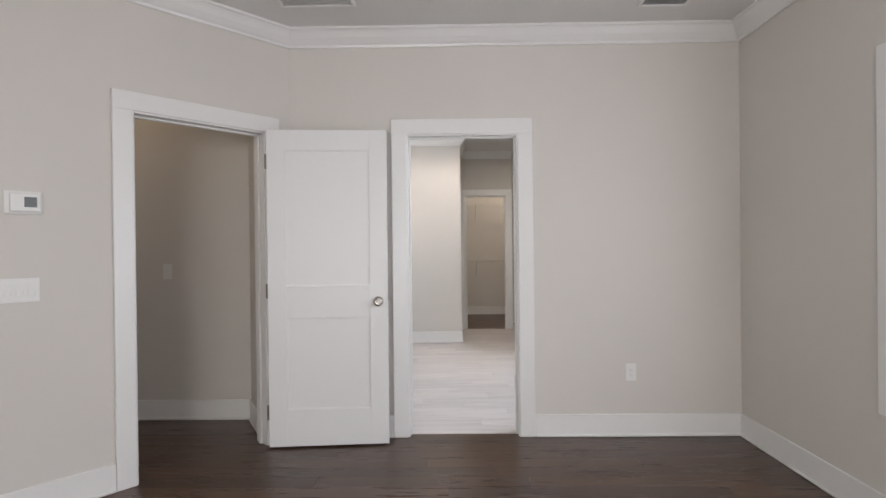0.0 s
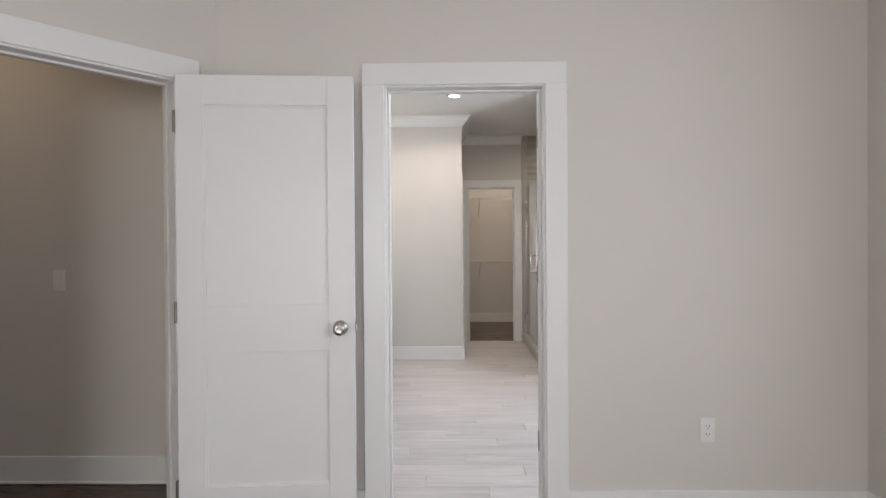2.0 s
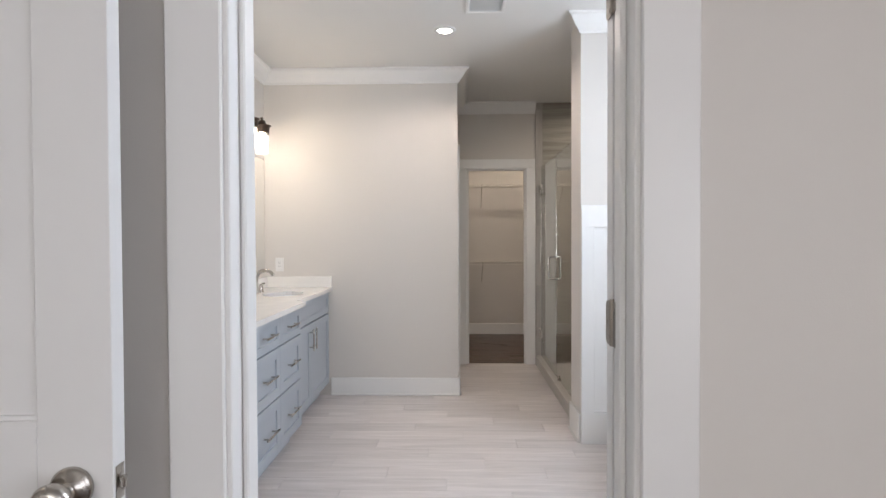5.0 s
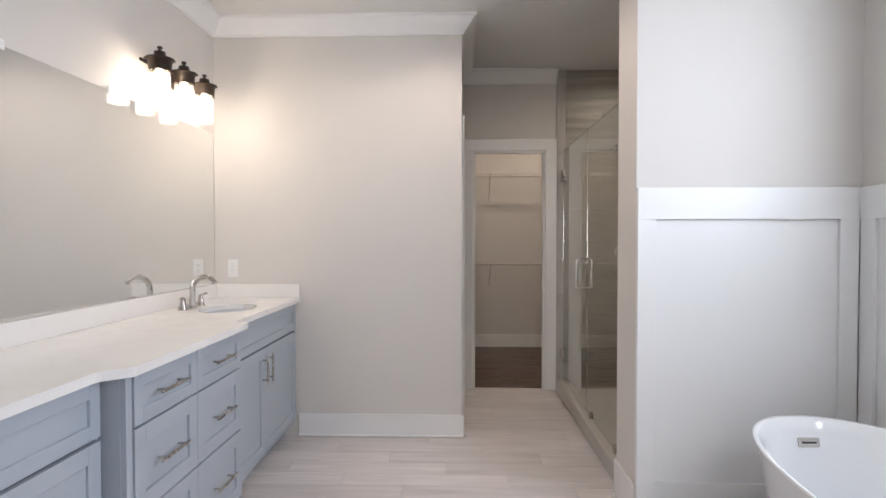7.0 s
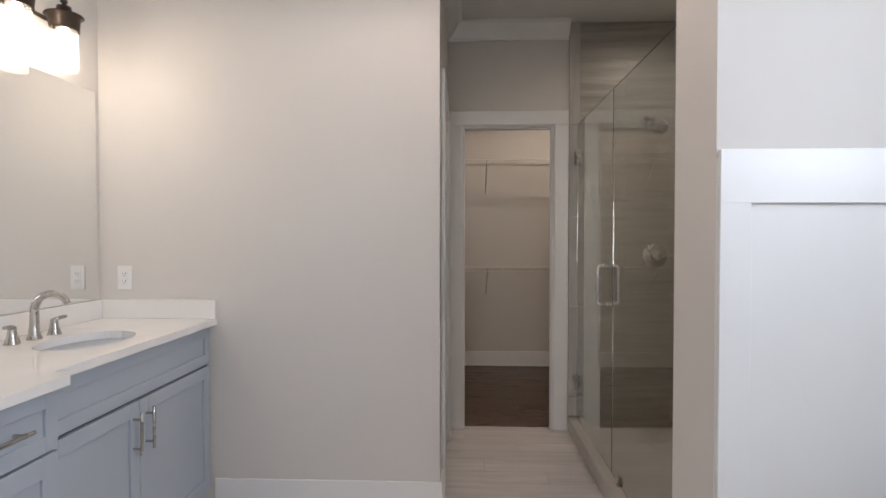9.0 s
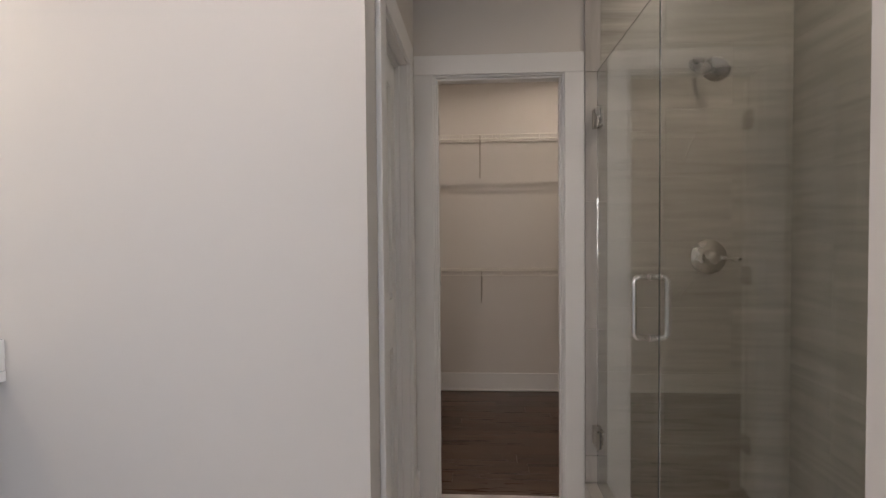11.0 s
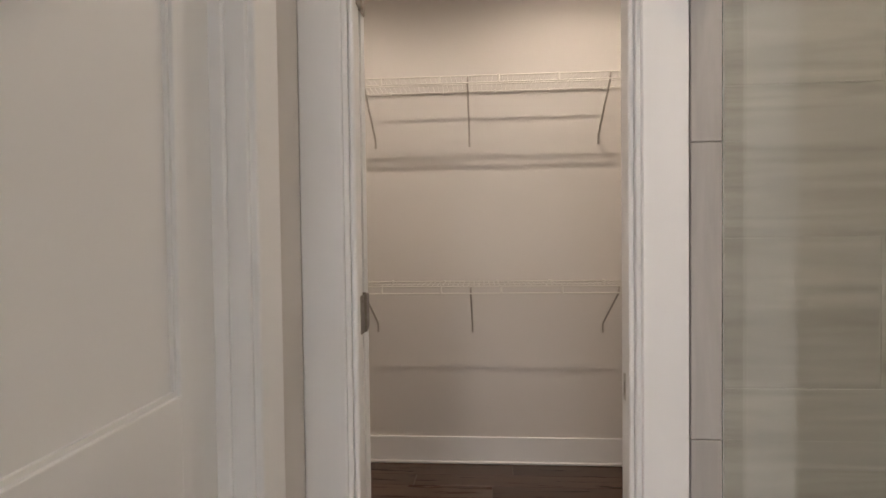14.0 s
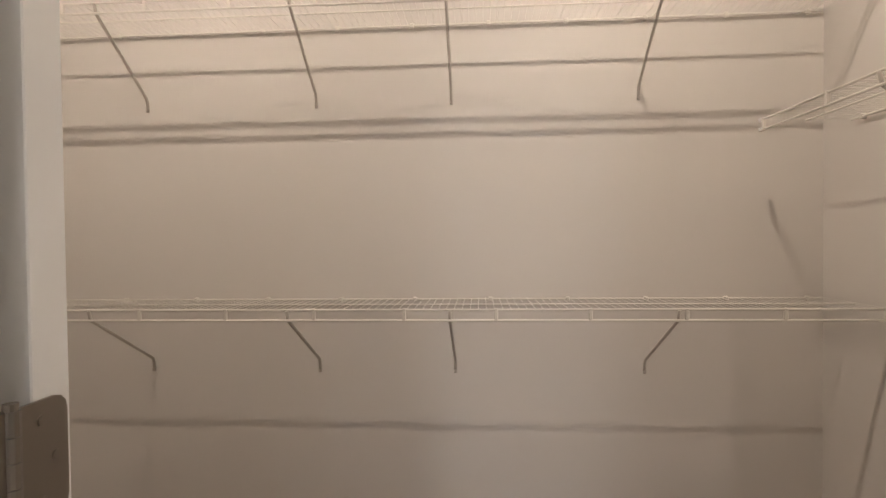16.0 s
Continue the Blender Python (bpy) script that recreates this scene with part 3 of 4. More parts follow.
for _x in (-0.54, 1.1):
    downlight(_x, 9.58)

# ---- vanity ----
FX, BX = -0.90, -0.832        # faces of the sink bases and of the drawer bank
CT0, CT1 = 0.891, 0.921       # counter


def shaker(bm, x, y0, y1, z0, z1, t=0.02, st=0.055):
    """A framed front in the plane x, facing +x."""
    for a, b in (((x, y0, z0), (x + t, y0 + st, z1)), ((x, y1 - st, z0), (x + t, y1, z1)), ((x, y0 + st, z0), (x + t, y1 - st, z0 + st)), ((x, y0 + st, z1 - st), (x + t, y1 - st, z1))):
        bm_box(bm, a, b, 0.0012)
    bm_box(bm, (x, y0 + st - 0.002, z0 + st - 0.002), (x + t - 0.009, y1 - st + 0.002, z1 - st + 0.002))


def slab(bm, x, y0, y1, z0, z1, t=0.02):
    shaker(bm, x, y0, y1, z0, z1, t, 0.046 if z1 - z0 < 0.2 else 0.06)


def bar_pull(parent, x, y, z, length, vertical):
    def fill(bm):
        d = Vector((0, 0, 1)) if vertical else Vector((0, 1, 0))
        c = Vector((x, y, z))
        o = Vector((0.032, 0, 0))
        bm_tube(bm, [c + o - d * length / 2, c + o - d * (length / 2 - 0.002), c + o + d * (length / 2 - 0.002), c + o + d * length / 2], [0.0045, 0.006, 0.006, 0.0045])
        for s in (-1, 1):
            bm_rod(bm, c + d * s * length * 0.34, c + o + d * s * length * 0.34, 0.0048, 10)
    return tagged(mesh("handle", fill, NICKEL, parent), "brushed nickel bar pull")


def cabinet_body(e, x, y0, y1):
    def fill(bm):
        bm_box(bm, (VX + 0.003, y0, 0.09), (x - 0.021, y1, CT0 - 0.001), 0.001)
        bm_box(bm, (VX + 0.003, y0 + 0.001, 0.001), (x - 0.085, y1 - 0.001, 0.0895))
    mesh("body", fill, GREY, e)
    # dark sheet behind the fronts, coloured as the shade in their gaps
    mesh("gap", lambda bm: bm_box(bm, (x - 0.0209, y0 + 0.012, 0.112), (x - 0.0201, y1 - 0.012, CT0 - 0.012)), GAP_SHADE, e)


def sink_base(y0, y1):
    e = base("vanity_cabinet", VX + 0.27, (y0 + y1) / 2, 0, 0, "blue-grey painted shaker sink base cabinet with two doors", "cabinet", "vanity cabinets")
    cabinet_body(e, FX, y0, y1)
    x = FX - 0.02
    ya, yb, ym = y0 + 0.018, y1 - 0.018, (y0 + y1) / 2
    mesh("false_front", lambda bm: slab(bm, x, ya, yb, 0.712, CT0 - 0.008), GREY, e)
    for a, b, s in ((ya, ym - 0.052, 1), (ym - 0.048, yb, -1)):
        d = mesh("door", lambda bm: shaker(bm, x, a, b, 0.115, 0.700), GREY, e)
        bpy.context.view_layer.update()
        bar_pull(d, FX, ym - 0.05 - 0.04 * s, 0.585, 0.16, True)


def drawer_base(y0, y1):
    e = base("vanity_cabinet", VX + 0.3, (y0 + y1) / 2, 0, 0, "blue-grey painted drawer cabinet with six drawers", "cabinet", "vanity cabinets")
    cabinet_body(e, BX, y0, y1)
    x, ym = BX - 0.02, (y0 + y1) / 2
    mesh("post", lambda bm: (bm_box(bm, (x - 0.001, y0, 0.09), (BX - 0.002, y0 + 0.014, CT0 - 0.001), 0.001),
                             bm_box(bm, (x - 0.001, y0 + 0.020, 0.112), (BX - 0.006, y0 + 0.038, CT0 - 0.001), 0.001)), GREY, e)
    for a, b in ((y0 + 0.042, ym + 0.006), (ym + 0.010, y1 - 0.012)):
        for z0, z1 in ((0.716, CT0 - 0.008), (0.428, 0.708), (0.115, 0.42)):
            d = mesh("drawer", lambda bm: slab(bm, x, a, b, z0, z1), GREY, e)
            bpy.context.view_layer.update()
            bar_pull(d, BX, (a + b) / 2 - 0.008, (z0 + z1) / 2 + 0.002, 0.19, False)


sink_base(6.335, EY - 0.004)
drawer_base(5.448, 6.332)
sink_base(4.43, 5.445)

SINKS = ((-1.11, 6.835), (-1.11, 4.93))


def counter():
    e = base("vanity_counter", VX + 0.3, 5.9, CT0, 0, "white quartz countertop with a bumped-out centre and backsplash", "countertop")
    f0, f1 = FX + 0.028, BX + 0.032

    def front(y):
        def sm(a):
            a = min(1, max(0, a))
            return a * a * (3 - 2 * a)
        return f0 + (f1 - f0) * min(sm((y - 5.36) / 0.09), sm((6.36 - y) / 0.03))

    def fill(bm):
        ys = [4.40 + k * (EY - 0.003 - 4.40) / 260 for k in range(261)]
        # top as strips that leave the two oval bowls open
        def xs(y):
            for cx, cy in SINKS:
                q = 1 - ((y - cy) / 0.205) ** 2
                if q > 0:
                    w = 0.14 * math.sqrt(q)
                    return [(VX + 0.003, cx - w), (cx + w, front(y))]
            return [(VX + 0.003, front(y))]
        quads = []
        for y0, y1 in zip(ys, ys[1:]):
            a, b = xs(y0), xs(y1)
            if len(a) == 2 and len(b) == 1:
                b = [(b[0][0], SINKS[0][0] if y0 > 6 else SINKS[1][0]), (SINKS[0][0] if y0 > 6 else SINKS[1][0], b[0][1])]
            if len(b) == 2 and len(a) == 1:
                a = [(a[0][0], SINKS[0][0]), (SINKS[0][0], a[0][1])]
            for (p, q), (r, s) in zip(a, b):
                for z in (CT0, CT1):
                    quads.append(((p, y0, z), (q, y0, z), (s, y1, z), (r, y1, z)))
                quads.append(((q, y0, CT0), (q, y0, CT1), (s, y1, CT1), (s, y1, CT0)))
                if len(a) == 2:
                    quads.append(((p, y0, CT0), (p, y0, CT1), (r, y1, CT1), (r, y1, CT0)))
        for y in (ys[0], ys[-1]):
            p, q = xs(y)[0]
            quads.append(((p, y, CT0), (q, y, CT0), (q, y, CT1), (p, y, CT1)))
        for qd in quads:
            bm.faces.new([bm.verts.new(v) for v in qd])
        bmesh.ops.remove_doubles(bm, verts=bm.verts, dist=0.0004)
    mesh("top", fill, QUARTZ, e)

    def splash(bm):
        bm_box(bm, (VX + 0.001, 4.40, CT1 + 0.0003), (VX + 0.021, EY - 0.001, 1.012), 0.0015)
        bm_box(bm, (VX + 0.0213, EY - 0.021, CT1 + 0.0003), (f0 - 0.002, EY - 0.001, 1.012), 0.0015)
    mesh("backsplash", splash, QUARTZ, e)


counter()


def basin(cx, cy):
    def fill(bm):
        prof = [(1.06, CT0 - 0.002), (1.0, CT0 - 0.002), (0.97, CT0 - 0.03), (0.9, CT0 - 0.08), (0.7, CT0 - 0.125), (0.3, CT0 - 0.14), (0.09, CT0 - 0.143)]
        bm_lathe(bm, [(r, z) for r, z in prof], (cx, cy, 0), 40, None, 0.14, 0.205)
    e = base("sink", cx, cy, CT0 - 0.14, 0, "white oval undermount basin below the quartz counter", "sink", "vanity sinks")
    mesh("bowl", fill, CERAMIC, e)
    mesh("drain", lambda bm: bm_lathe(bm, [(0.0, CT0 - 0.138), (0.018, CT0 - 0.138), (0.028, CT0 - 0.141), (0.03, CT0 - 0.145)], (cx, cy, 0), 20), NICKEL, e)


def faucet(cx, cy):
    """A widespread tap: an arched spout and two flared handles."""
    e = base("faucet", cx, cy, CT1, 0, "brushed nickel widespread faucet with an arched spout", "faucet", "vanity faucets")

    def spout(bm):
        bm_lathe(bm, [(0, CT1 + 0.0005), (0.028, CT1 + 0.0005), (0.027, CT1 + 0.006), (0.02, CT1 + 0.02), (0.0165, CT1 + 0.05)], (cx, cy, 0), 24)
        pts, rad = [], []
        for k in range(22):
            a = k / 21
            if a < 0.35:
                pts.append((cx + 0.008 * a, cy, CT1 + 0.02 + a / 0.35 * 0.09))
            else:
                b = (a - 0.35) / 0.65 * radians(155)
                pts.append((cx + 0.003 + 0.068 - 0.068 * math.cos(b), cy, CT1 + 0.11 + 0.065 * math.sin(b)))
            rad.append(0.0165 - 0.0045 * a)
        bm_tube(bm, pts, rad, 14)
    mesh("spout", spout, NICKEL, e)
    for s in (-1, 1):
        def handle(bm, s=s):
            y = cy + s * 0.102
            bm_lathe(bm, [(0, CT1 + 0.0005), (0.026, CT1 + 0.0005), (0.025, CT1 + 0.005), (0.017, CT1 + 0.03), (0.0135, CT1 + 0.055), (0.014, CT1 + 0.062), (0.0, CT1 + 0.066)], (cx, y, 0), 20)
            bm_tube(bm, [(cx, y - s * 0.008, CT1 + 0.058), (cx + 0.01, y + s * 0.02, CT1 + 0.066), (cx + 0.014, y + s * 0.05, CT1 + 0.068)], [0.009, 0.008, 0.006], 10)
        mesh("handle", handle, NICKEL, e)


for _x, _y in SINKS:
    basin(_x, _y)
    faucet(-1.318, _y)

# mirror
e = base("vanity_mirror", VX, 5.9, 1.01, 0, "large frameless wall mirror above the vanity backsplash", "mirror")
mesh("glass", lambda bm: bm_box(bm, (VX + 0.0015, 4.47, 1.0145), (VX + 0.0065, EY - 0.03, 2.0), 0.001), MIRROR, e)
for y in (4.9, 5.7, 6.3, 6.9):
    mesh("clip", lambda bm: bm_box(bm, (VX + 0.0066, y, 1.985), (VX + 0.012, y + 0.025, 2.02), 0.002), PLASTIC, e)


def sconce(ys, x, z):
    """A bar light with jar-like caps, clear shades and bulbs."""
    e = base("vanity_light", VX, ys[1], z, 0, "dark bronze three-light vanity fixture with clear shades, lit", "light")

    def bar(bm):
        bm_box(bm, (VX + 0.001, ys[1] - 0.14, z - 0.05), (VX + 0.02, ys[1] + 0.14, z + 0.06), 0.008, 2)
        bm_tube(bm, [(VX + 0.05, ys[0] - 0.06, z + 0.005), (VX + 0.05, ys[2] + 0.06, z + 0.005)], 0.009)
        for y in (ys[1] - 0.08, ys[1] + 0.08):
            bm_rod(bm, (VX + 0.015, y, z + 0.005), (VX + 0.05, y, z + 0.005), 0.008)
        for y in ys:
            bm_tube(bm, [(VX + 0.05, y, z + 0.005), (VX + 0.08, y, z + 0.03), (x, y, z + 0.045)], 0.007)
    mesh("arm", bar, BRONZE, e)
    for y in ys:
        def cap(bm, y=y):
            bm_lathe(bm, [(0, z + 0.085), (0.012, z + 0.084), (0.014, z + 0.075), (0.007, z + 0.07), (0.009, z + 0.062), (0.026, z + 0.058), (0.03, z + 0.036),
                          (0.034, z + 0.03), (0.068, z + 0.024), (0.072, z + 0.018), (0.058, z + 0.014), (0.054, z - 0.03), (0.05, z - 0.04), (0.044, z - 0.04), (0.044, z + 0.01), (0, z + 0.012)], (x, y, 0), 28)
            for k in range(3):
                a = k * math.tau / 3 + 0.4
                bm_rod(bm, (x + 0.05 * math.cos(a), y + 0.05 * math.sin(a), z - 0.052), (x + 0.05 * math.cos(a), y + 0.05 * math.sin(a), z - 0.03), 0.005, 8)
        mesh("cap", cap, BRONZE, e)
        g = mesh("shade", lambda bm: bm_lathe(bm, [(0.045, z - 0.025), (0.048, z - 0.05), (0.052, z - 0.2), (0.05, z - 0.2), (0.046, z - 0.05), (0.043, z - 0.025), (0.045, z - 0.025)], (x, y, 0), 28), SHADEGLASS, e)
        g.visible_shadow = False
        mesh("bulb", lambda bm: bm_lathe(bm, [(0, z + 0.008), (0.013, z + 0.005), (0.014, z - 0.03), (0.028, z - 0.065), (0.03, z - 0.085), (0.02, z - 0.108), (0, z - 0.115)], (x, y, 0), 20), BULB, e)


sconce((6.55, 6.79, 7.03), -1.33, 2.198)


# ---- bathtub ----
def bathtub(cx, cy, hw, hl, h):
    """A freestanding oval tub with a thin rolled rim."""
    e = base("bathtub", cx, cy, 0, 0, "white freestanding oval acrylic bathtub on the tile floor", "bathtub")
    prof = [(0.0, 0.002), (0.78, 0.002), (0.80, 0.012), (0.83, 0.12), (0.89, 0.32), (0.96, h - 0.05), (0.995, h - 0.012), (1.0, h - 0.004), (0.993, h), (0.975, h),
            (0.957, h - 0.006), (0.93, h - 0.05), (0.87, 0.30), (0.79, 0.17), (0.66, 0.125), (0.4, 0.112), (0.0, 0.11)]
    n = 72

    def fill(bm):
        rings = []
        for r, z in prof:
            ring = []
            for k in range(n):
                a = k * math.tau / n
                c, s = math.cos(a), math.sin(a)
                px = abs(c) ** (2 / 2.3) * math.copysign(1, c)
                py = abs(s) ** (2 / 2.3) * math.copysign(1, s)
                lift = 0.0
                ring.append(bm.verts.new((cx + hw * r * px, cy + hl * (r if r > 0.9 else r * 1.0) * py, z + lift)))
            rings.append(ring)
        for a, b in zip(rings, rings[1:]):
            for k in range(n):
                bm.faces.new((a[k], a[(k + 1) % n], b[(k + 1) % n], b[k])).smooth = True
        bmesh.ops.remove_doubles(bm, verts=bm.verts, dist=0.0001)
    mesh("shell", fill, ACRYLIC, e)

    def over(bm):
        bm_box(bm, (-0.042, -0.007, -0.018), (0.042, 0.0, 0.018), 0.004, 2)
    om = pose(cx + 0.012, cy + hl * 0.918, h - 0.088, -12, 0, 0)
    tagged(mesh("overflow", over, CHROME, e, om), "chrome rectangular overflow cover")
    # dark strip painted as the shaded overflow opening
    mesh("slot", lambda bm: bm_box(bm, (-0.028, -0.0085, -0.004), (0.028, -0.0065, 0.004), 0.0005), OPENING_SHADE, e, om)


bathtub(1.57, 5.27, 0.385, 0.83, 0.585)


# ---- shower ----
GX = 1.07
S(box("shower_curb", (1.012, 6.612, 0.001), (1.128, CY - 0.012, 0.1), TILECURB, None, 0.004), "grey vein-cut tile curb below the shower glass", "curb")
S(box("floor_shower", (1.129, 6.612, 0.001), (BR - 0.002, CY - 0.012, 0.03), PANFLOOR), "small grey mosaic shower floor", "floor")


def shower_glass():
    e = base("shower_enclosure", GX, 7.6, 0.1, 0, "frameless clear glass shower enclosure on a tiled curb", "shower enclosure")
    for name, y0, y1 in (("fixed_pane", 6.616, 7.631), ("door", 7.639, 8.520)):
        g = mesh(name, lambda bm: bm_box(bm, (GX - 0.005, y0, 0.108), (GX + 0.005, y1, 2.06), 0.0008), [GLASS], e)
        g.visible_shadow = False
        mesh("edge", lambda bm: (bm_box(bm, (GX - 0.0046, y1 + 0.0002 if name == "fixed_pane" else y0 - 0.0022, 0.109), (GX + 0.0046, y1 + 0.002 if name == "fixed_pane" else y0 - 0.0002, 2.059)),
                                 bm_box(bm, (GX - 0.0046, y0 + 0.001, 2.0602), (GX + 0.0046, y1 - 0.001, 2.0615))), GLASSEDGE, e)
    for z in (0.34, 1.84):
        def hinge(bm, z=z):
            for x0, x1 in ((GX - 0.02, GX - 0.0055), (GX + 0.0055, GX + 0.02)):
                bm_box(bm, (x0, 8.455, z - 0.045), (x1, 8.515, z + 0.045), 0.003)
            bm_box(bm, (GX - 0.024, 8.5155, z - 0.045), (GX + 0.024, 8.547, z + 0.045), 0.003)
        tagged(mesh("hinge", hinge, NICKEL, e), "brushed nickel glass hinge")
    for y in (6.9, 7.50):
        mesh("clip", lambda bm: [bm_box(bm, (a, y - 0.022, 0.1005), (b, y + 0.022, 0.145), 0.003) for a, b in ((GX - 0.018, GX - 0.0055), (GX + 0.0055, GX + 0.018))], NICKEL, e)
    for y in (6.64,):
        mesh("clip", lambda bm: [bm_box(bm, (a, y - 0.022, 1.78), (b, y + 0.022, 1.83), 0.003) for a, b in ((GX - 0.018, GX - 0.0055), (GX + 0.0055, GX + 0.018))], NICKEL, e)

    def pull(bm):
        y = 7.722
        for s in (-1, 1):
            pts = []
            z0, z1, d, r = 0.962, 1.162, 0.057, 0.018
            for (px, pz, a0) in ((d - r, z0 + r, -90), (d - r, z1 - r, 0)):
                for k in range(6):
                    a = radians(a0 + k * 18)
                    pts.append((px + r * math.cos(a), pz + r * math.sin(a)))
            pts = [(0.0055, z0)] + pts + [(0.0055, z1)]
            bm_tube(bm, [(GX + s * p, y, z) for p, z in pts], 0.0095, 12)
            for z in (z0, z1):
                bm_rod(bm, (GX + s * 0.0055, y, z), (GX + s * 0.011, y, z), 0.0135, 16)
    tagged(mesh("handle", pull, CHROME, e), "brushed nickel looped pull handle")


shower_glass()
TY = CY - 0.012      # face of the tile on the plumbing wall


def shower_head():
    e = base("wall_shower", 1.53, TY, 2.05, 0, "brushed nickel shower head on a short bent arm", "shower head")

    def arm(bm):
        bm_lathe(bm, [(0, 0), (0.032, 0), (0.03, 0.008), (0.014, 0.014), (0.011, 0.018)], (1.53, TY, 2.088), 24, Matrix.Rotation(radians(90), 4, "X"))
        bm_tube(bm, [(1.53, TY - 0.01, 2.088), (1.53, TY - 0.05, 2.093), (1.537, TY - 0.09, 2.078), (1.548, TY - 0.115, 2.053)], 0.009)
    mesh("arm", arm, NICKEL, e)

    def head(bm):
        m = Matrix.Translation((1.562, TY - 0.15, 2.022)) @ pose(0, 0, 0, -38, 34, 0)
        bm_lathe(bm, [(0.0, 0.058), (0.014, 0.055), (0.018, 0.04), (0.034, 0.02), (0.056, 0.006), (0.058, -0.004), (0.053, -0.008), (0.0, -0.008)], (0, 0, 0), 32, m)
    mesh("head", head, NICKEL, e)


def shower_valve():
    e = base("shower_valve", 1.593, TY, 1.187, 0, "brushed nickel round shower valve with a lever handle", "shower valve")
    R = Matrix.Rotation(radians(90), 4, "X")
    mesh("escutcheon", lambda bm: bm_lathe(bm, [(0, 0), (0.083, 0), (0.083, 0.004), (0.078, 0.009), (0.045, 0.014), (0.04, 0.018), (0, 0.018)], (1.593, TY - 0.0005, 1.187), 40, R), NICKEL, e)

    def lever(bm):
        bm_lathe(bm, [(0.038, 0.018), (0.036, 0.04), (0.03, 0.062), (0.026, 0.07), (0, 0.072)], (1.593, TY, 1.187), 28, R)
        bm_tube(bm, [(1.615, TY - 0.055, 1.186), (1.67, TY - 0.06, 1.182), (1.715, TY - 0.06, 1.18)], [0.009, 0.0085, 0.008], 10)
    mesh("lever", lever, NICKEL, e)


shower_head()
shower_valve()


# ---- closet shelving ----
def wire_shelf(p0, p1, z, depth, feet, drop, label, rod_every=0.026):
    """A ventilated wire shelf: cross wires, a two-wire front lip, a back rail with wall clips, and slanted braces. Local x along the wall, -y into the room."""
    m, n = along(p0, p1)
    e = base("wire_shelf", p0[0], p0[1], z, 0, label, "shelf", "closet wire shelves")

    def rails(bm):
        bm_rod(bm, (0, -0.012, z - 0.005), (n, -0.012, z - 0.005), 0.0045, 8)
        bm_rod(bm, (0, -depth, z), (n, -depth, z), 0.0042, 8)
        bm_rod(bm, (0, -depth, z - 0.034), (n, -depth, z - 0.034), 0.0042, 8)
        bm_rod(bm, (0, -depth * 0.52, z - 0.004), (n, -depth * 0.52, z - 0.004), 0.0036, 8)
        k = int(n / 0.29)
        for i in range(k + 1):
            x = 0.02 + i * (n - 0.04) / k
            bm_box(bm, (x - 0.006, -depth - 0.0048, z - 0.036), (x + 0.006, -depth + 0.0048, z + 0.005), 0.002)
    mesh("rail", rails, WIRE, e, m)

    def wires(bm):
        k = int(n / rod_every)
        for i in range(k + 1):
            x = 0.006 + i * (n - 0.012) / k
            bm_rod(bm, (x, -0.012, z), (x, -depth, z), 0.0009, 5)
    tagged(mesh("wires", wires, WIRE, e, m), "thin white cross wires", kind="stuff")

    k = max(2, int(n / 0.28))
    for i in range(k + 1):
        x = 0.05 + i * (n - 0.1) / k
        mesh("clip", lambda bm: bm_box(bm, (x - 0.008, -0.018, z - 0.014), (x + 0.008, -0.0008, z + 0.004), 0.003), WIRE, e, m)
    for f in feet:
        def brace(bm, f=f):
            bm_tube(bm, [(f, -depth - 0.003, z - 0.002), (f, -depth + 0.006, z - 0.034), (f, -0.012, z - drop + 0.03), (f, -0.005, z - drop + 0.008), (f, -0.005, z - drop - 0.022)], 0.0054, 8)
            bm_rod(bm, (f, -0.0008, z - drop - 0.014), (f, -0.011, z - drop - 0.014), 0.0055, 8)
        tagged(mesh("brace", brace, SHADED_STEEL, e, m), "white steel slanted brace, coloured grey for its shade")
    for x in (0.0, n):
        mesh("end_cap", lambda bm: [bm_box(bm, (x - 0.006, -depth - 0.006, zz - 0.006), (x + 0.006, -depth + 0.006, zz + 0.006), 0.002) for zz in (z - 0.03, z)], PLASTIC, e, m)


wire_shelf((CL + 0.01, CB), (CR - 0.012, CB), 2.06, 0.295, [f - CL - 0.01 for f in (-0.672, 0.004, 0.526, 1.222)], 0.282, "white wire closet shelf with slanted braces on the back wall")
wire_shelf((CL + 0.01, CB), (CR - 0.012, CB), 1.02, 0.36, [f - CL - 0.01 for f in (-0.668, 0.004, 0.532, 1.242)], 0.265, "lower white wire closet shelf with slanted braces")
wire_shelf((CR, CB - 0.17), (CR, CY + CT + 0.2), 1.635, 0.305, [0.55, 1.15], 0.28, "white wire closet shelf on the side wall")


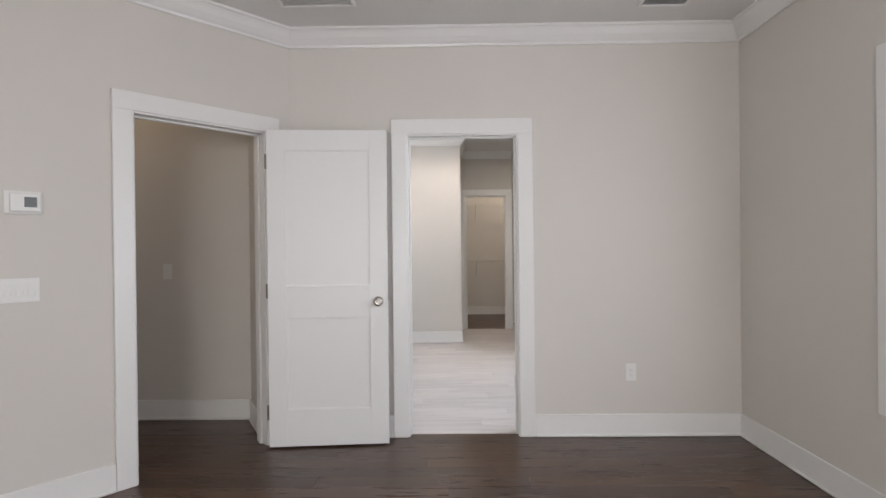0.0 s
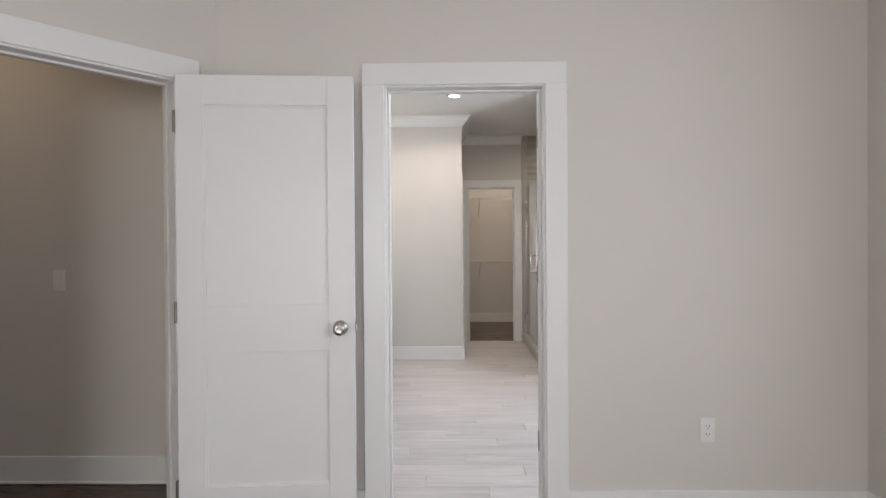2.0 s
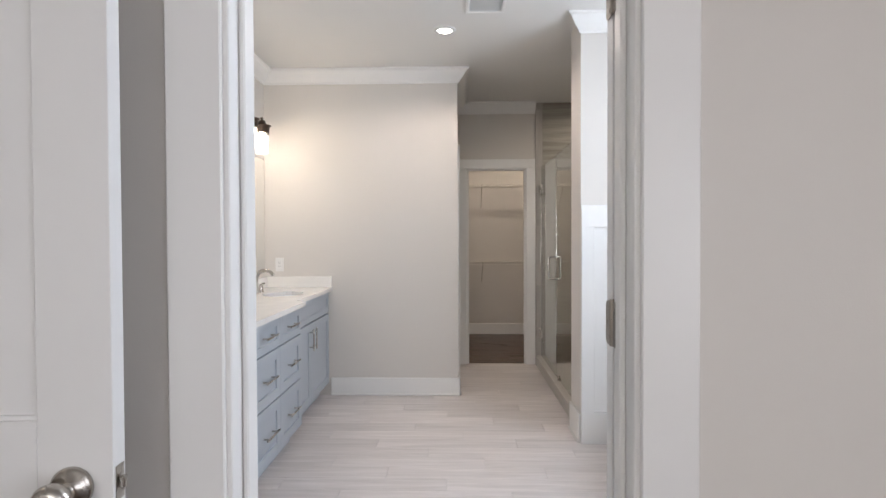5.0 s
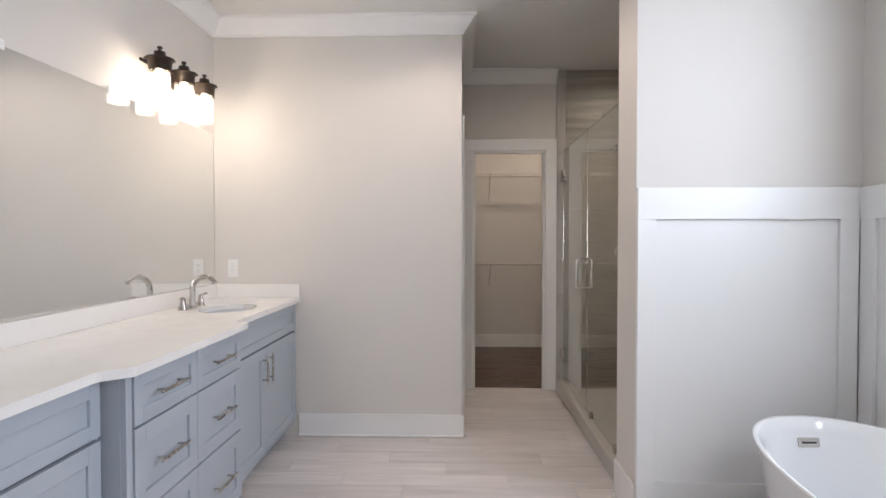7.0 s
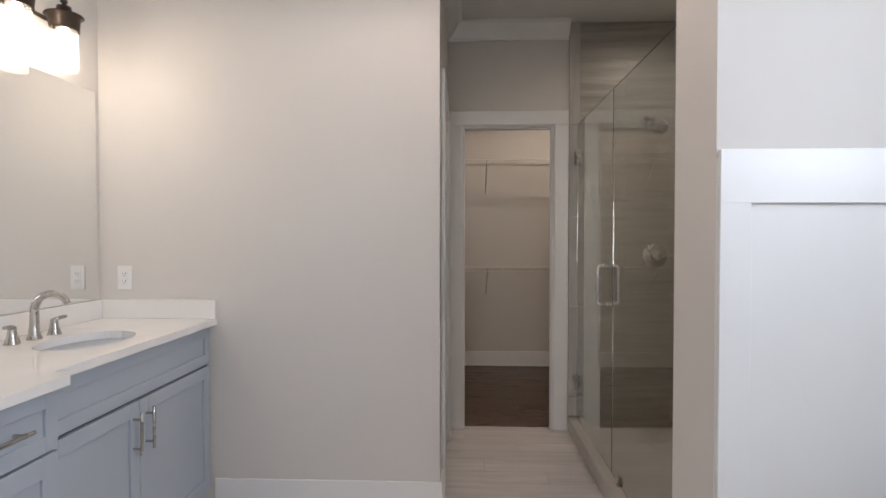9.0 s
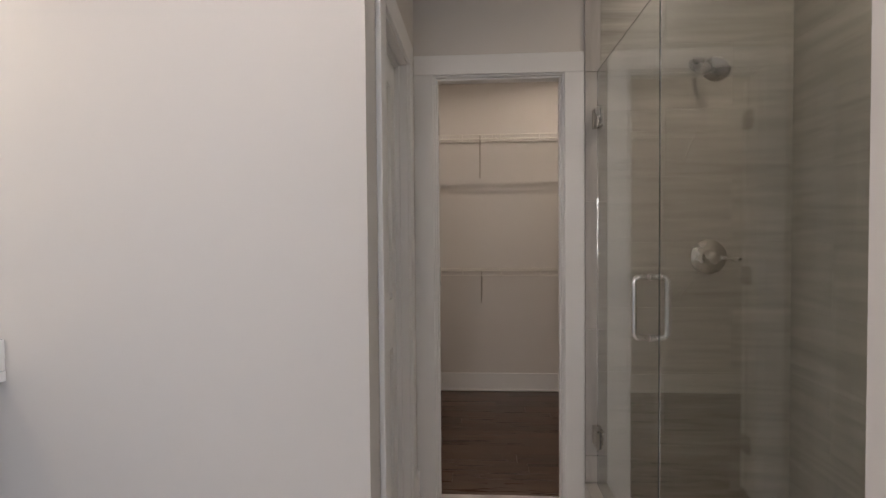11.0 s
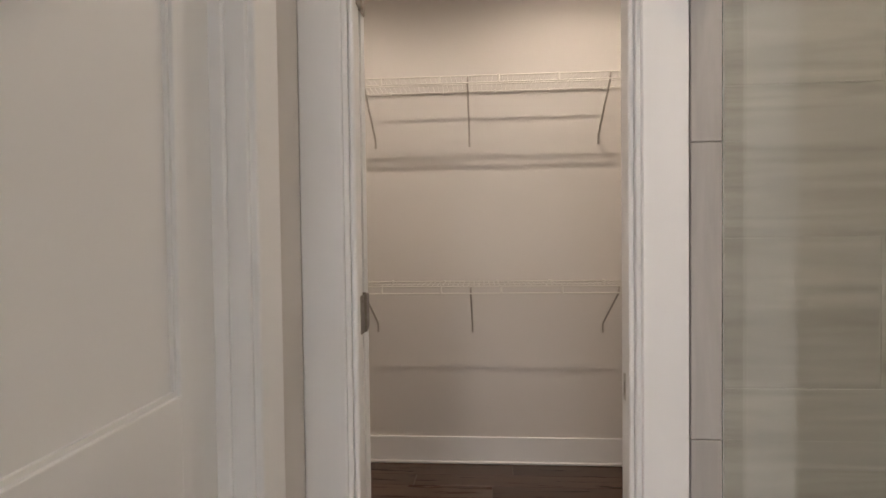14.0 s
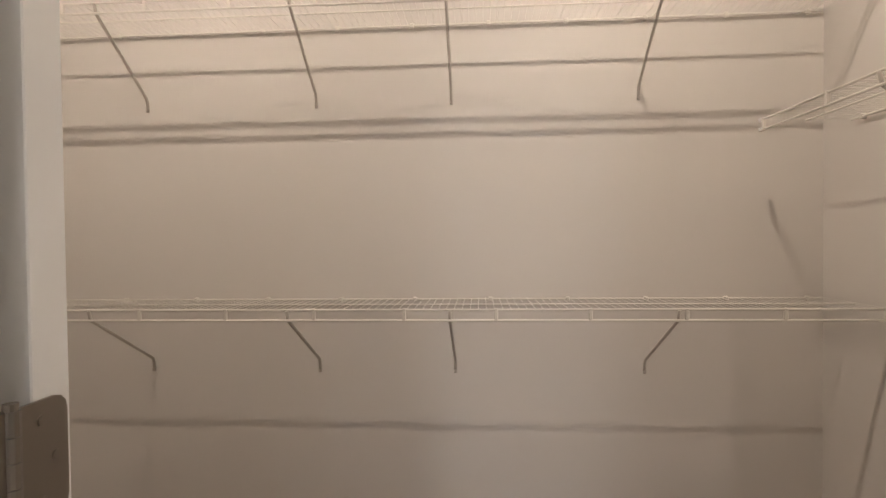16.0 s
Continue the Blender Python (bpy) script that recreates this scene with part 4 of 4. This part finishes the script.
# ---- floors and tiles, piece by piece ----
def field(name_piece, parent, mat, x0, x1, y0, y1, z, length, width, t, gap, offset, rng, keep=None, vary=0.0):
    """Planks laid along x, in staggered rows, sharing meshes of alike length."""
    cache = {}
    rows = int(math.ceil((y1 - y0) / width))
    for r in range(rows):
        ya, yb = y0 + r * width, min(y1, y0 + (r + 1) * width)
        x = x0 - ((r * offset) % length)
        while x < x1:
            L = length * (1 - vary * rng.random())
            a, b = max(x, x0), min(x + L, x1)
            x += L
            if b - a < 0.02 or (keep and not keep(a, b, ya, yb)):
                continue
            key = (round(b - a, 2), round(yb - ya, 3))
            if key not in cache:
                bm = bmesh.new()
                hx, hy = key[0] / 2 - gap / 2, key[1] / 2 - gap / 2
                bm_box(bm, (-hx, -hy, -t), (hx, hy, 0), min(0.0012, t / 3))
                d = bpy.data.meshes.new(name_piece)
                bm.to_mesh(d)
                bm.free()
                d.materials.append(mat)
                cache[key] = d
            o = new(name_piece, cache[key])
            o.parent = parent
            o.location = ((a + b) / 2, (ya + yb) / 2, z + rng.uniform(-0.0003, 0.0003))


rng = random.Random(5)
fl = S(box("floor_bedroom", (-3.5, -2.75, -0.15), (2.2, 3.83, -0.012), SUBFLOOR), "dark stained oak plank floor", "floor")
field("plank", fl, OAK, -2.95, 2.0, -2.59, 3.824, 0.0, 1.5, 0.127, 0.011, 0.0008, 0.61, rng, vary=0.35)
fh = S(box("floor_hall", (-3.5, 3.8305, -0.15), (-1.2, 4.25, -0.012), SUBFLOOR), "dark stained oak plank floor in the hall", "floor")
field("plank", fh, OAK, -3.4, -1.2, 3.83, 4.2, 0.0, 1.4, 0.127, 0.011, 0.0008, 0.61, rng, vary=0.3)
S(box("floor_hall_edge", (-3.4, 1.4, -0.0115), (-2.952, 3.82, 0.0), OAK), "dark stained oak plank floor edge in the hall", "floor")
fb = S(box("floor_bathroom", (-1.19, 3.8305, -0.15), (2.1, 8.61, -0.009), GROUT), "pale whitewashed wood-look plank tile floor", "floor")
field("tile", fb, TILEFLOOR, -1.19, BR, 3.832, 8.608, 0.0, 0.9, 0.15, 0.008, 0.0018, 0.34, rng,
      keep=lambda a, b, ya, yb: not (ya > 6.62 and a > 1.02) and not (ya > EY + 0.1 and b < 0.1))
fc = S(box("floor_closet", (CL - 0.1, 8.6105, -0.15), (CR + 0.1, 10.53, -0.012), SUBFLOOR), "dark stained oak plank floor in the closet", "floor")
field("plank", fc, OAK, CL, CR, 8.612, CB, 0.0, 1.5, 0.127, 0.011, 0.0008, 0.61, rng, vary=0.35)


def tiled(name, p0, p1, label, off):
    """Courses of 0.61 x 0.31 tile on a wall, up to the ceiling."""
    m, n = along(p0, p1)
    w = S(mesh(name, lambda bm: bm_box(bm, (0, -0.0108, 0.03), (n, -0.0006, H - 0.001)), TILEGROUT, None, m), label, "tiles")
    cache = {}
    for r in range(10):
        z0, z1 = max(0.031, 0.022 + (r) * 0.3095), min(H - 0.002, 0.022 + (r + 1) * 0.3095)
        x = -off * (r % 2)
        if z1 - z0 < 0.02:
            continue
        while x < n:
            a, b = max(0, x), min(n, x + 0.612)
            x += 0.612
            if b - a < 0.015:
                continue
            key = (round(b - a, 3), round(z1 - z0, 3))
            if key not in cache:
                bm = bmesh.new()
                bm_box(bm, (-key[0] / 2 + 0.001, -0.012, -key[1] / 2 + 0.001), (key[0] / 2 - 0.001, -0.0062, key[1] / 2 - 0.001), 0.001)
                d = bpy.data.meshes.new("tile")
                bm.to_mesh(d)
                bm.free()
                d.materials.append(TILEWALL)
                cache[key] = d
            o = new("tile", cache[key])
            o.parent = w
            o.location = ((a + b) / 2, 0, (z0 + z1) / 2)


tiled("tile_wall_plumbing", (1.088, CY), (BR - 0.013, CY), "grey vein-cut tile on the shower plumbing wall", 0.306)
tiled("tile_wall_side", (BR, CY), (BR, 6.612), "grey vein-cut tile on the long shower wall", 0.306)
tiled("tile_wall_partition", (BR - 0.013, 6.61), (1.13, 6.61), "grey vein-cut tile on the shower partition", 0.306)
tt = S(box("trim_tile", (1.013, CY - 0.007, 0.101), (1.086, CY - 0.0006, H - 0.001), GROUT), "upright grey bullnose tile edge beside the shower", "trim tile")
bpy.context.view_layer.update()
for k in range(6):
    za, zb = max(0.102, 0.235 + (k - 1) * 0.61), min(H - 0.002, 0.235 + k * 0.61)
    if zb - za > 0.03:
        box("tile", (1.0135, CY - 0.022, za + 0.001), (1.0855, CY - 0.0072, zb - 0.001), TILETRIM, tt, 0.0012)
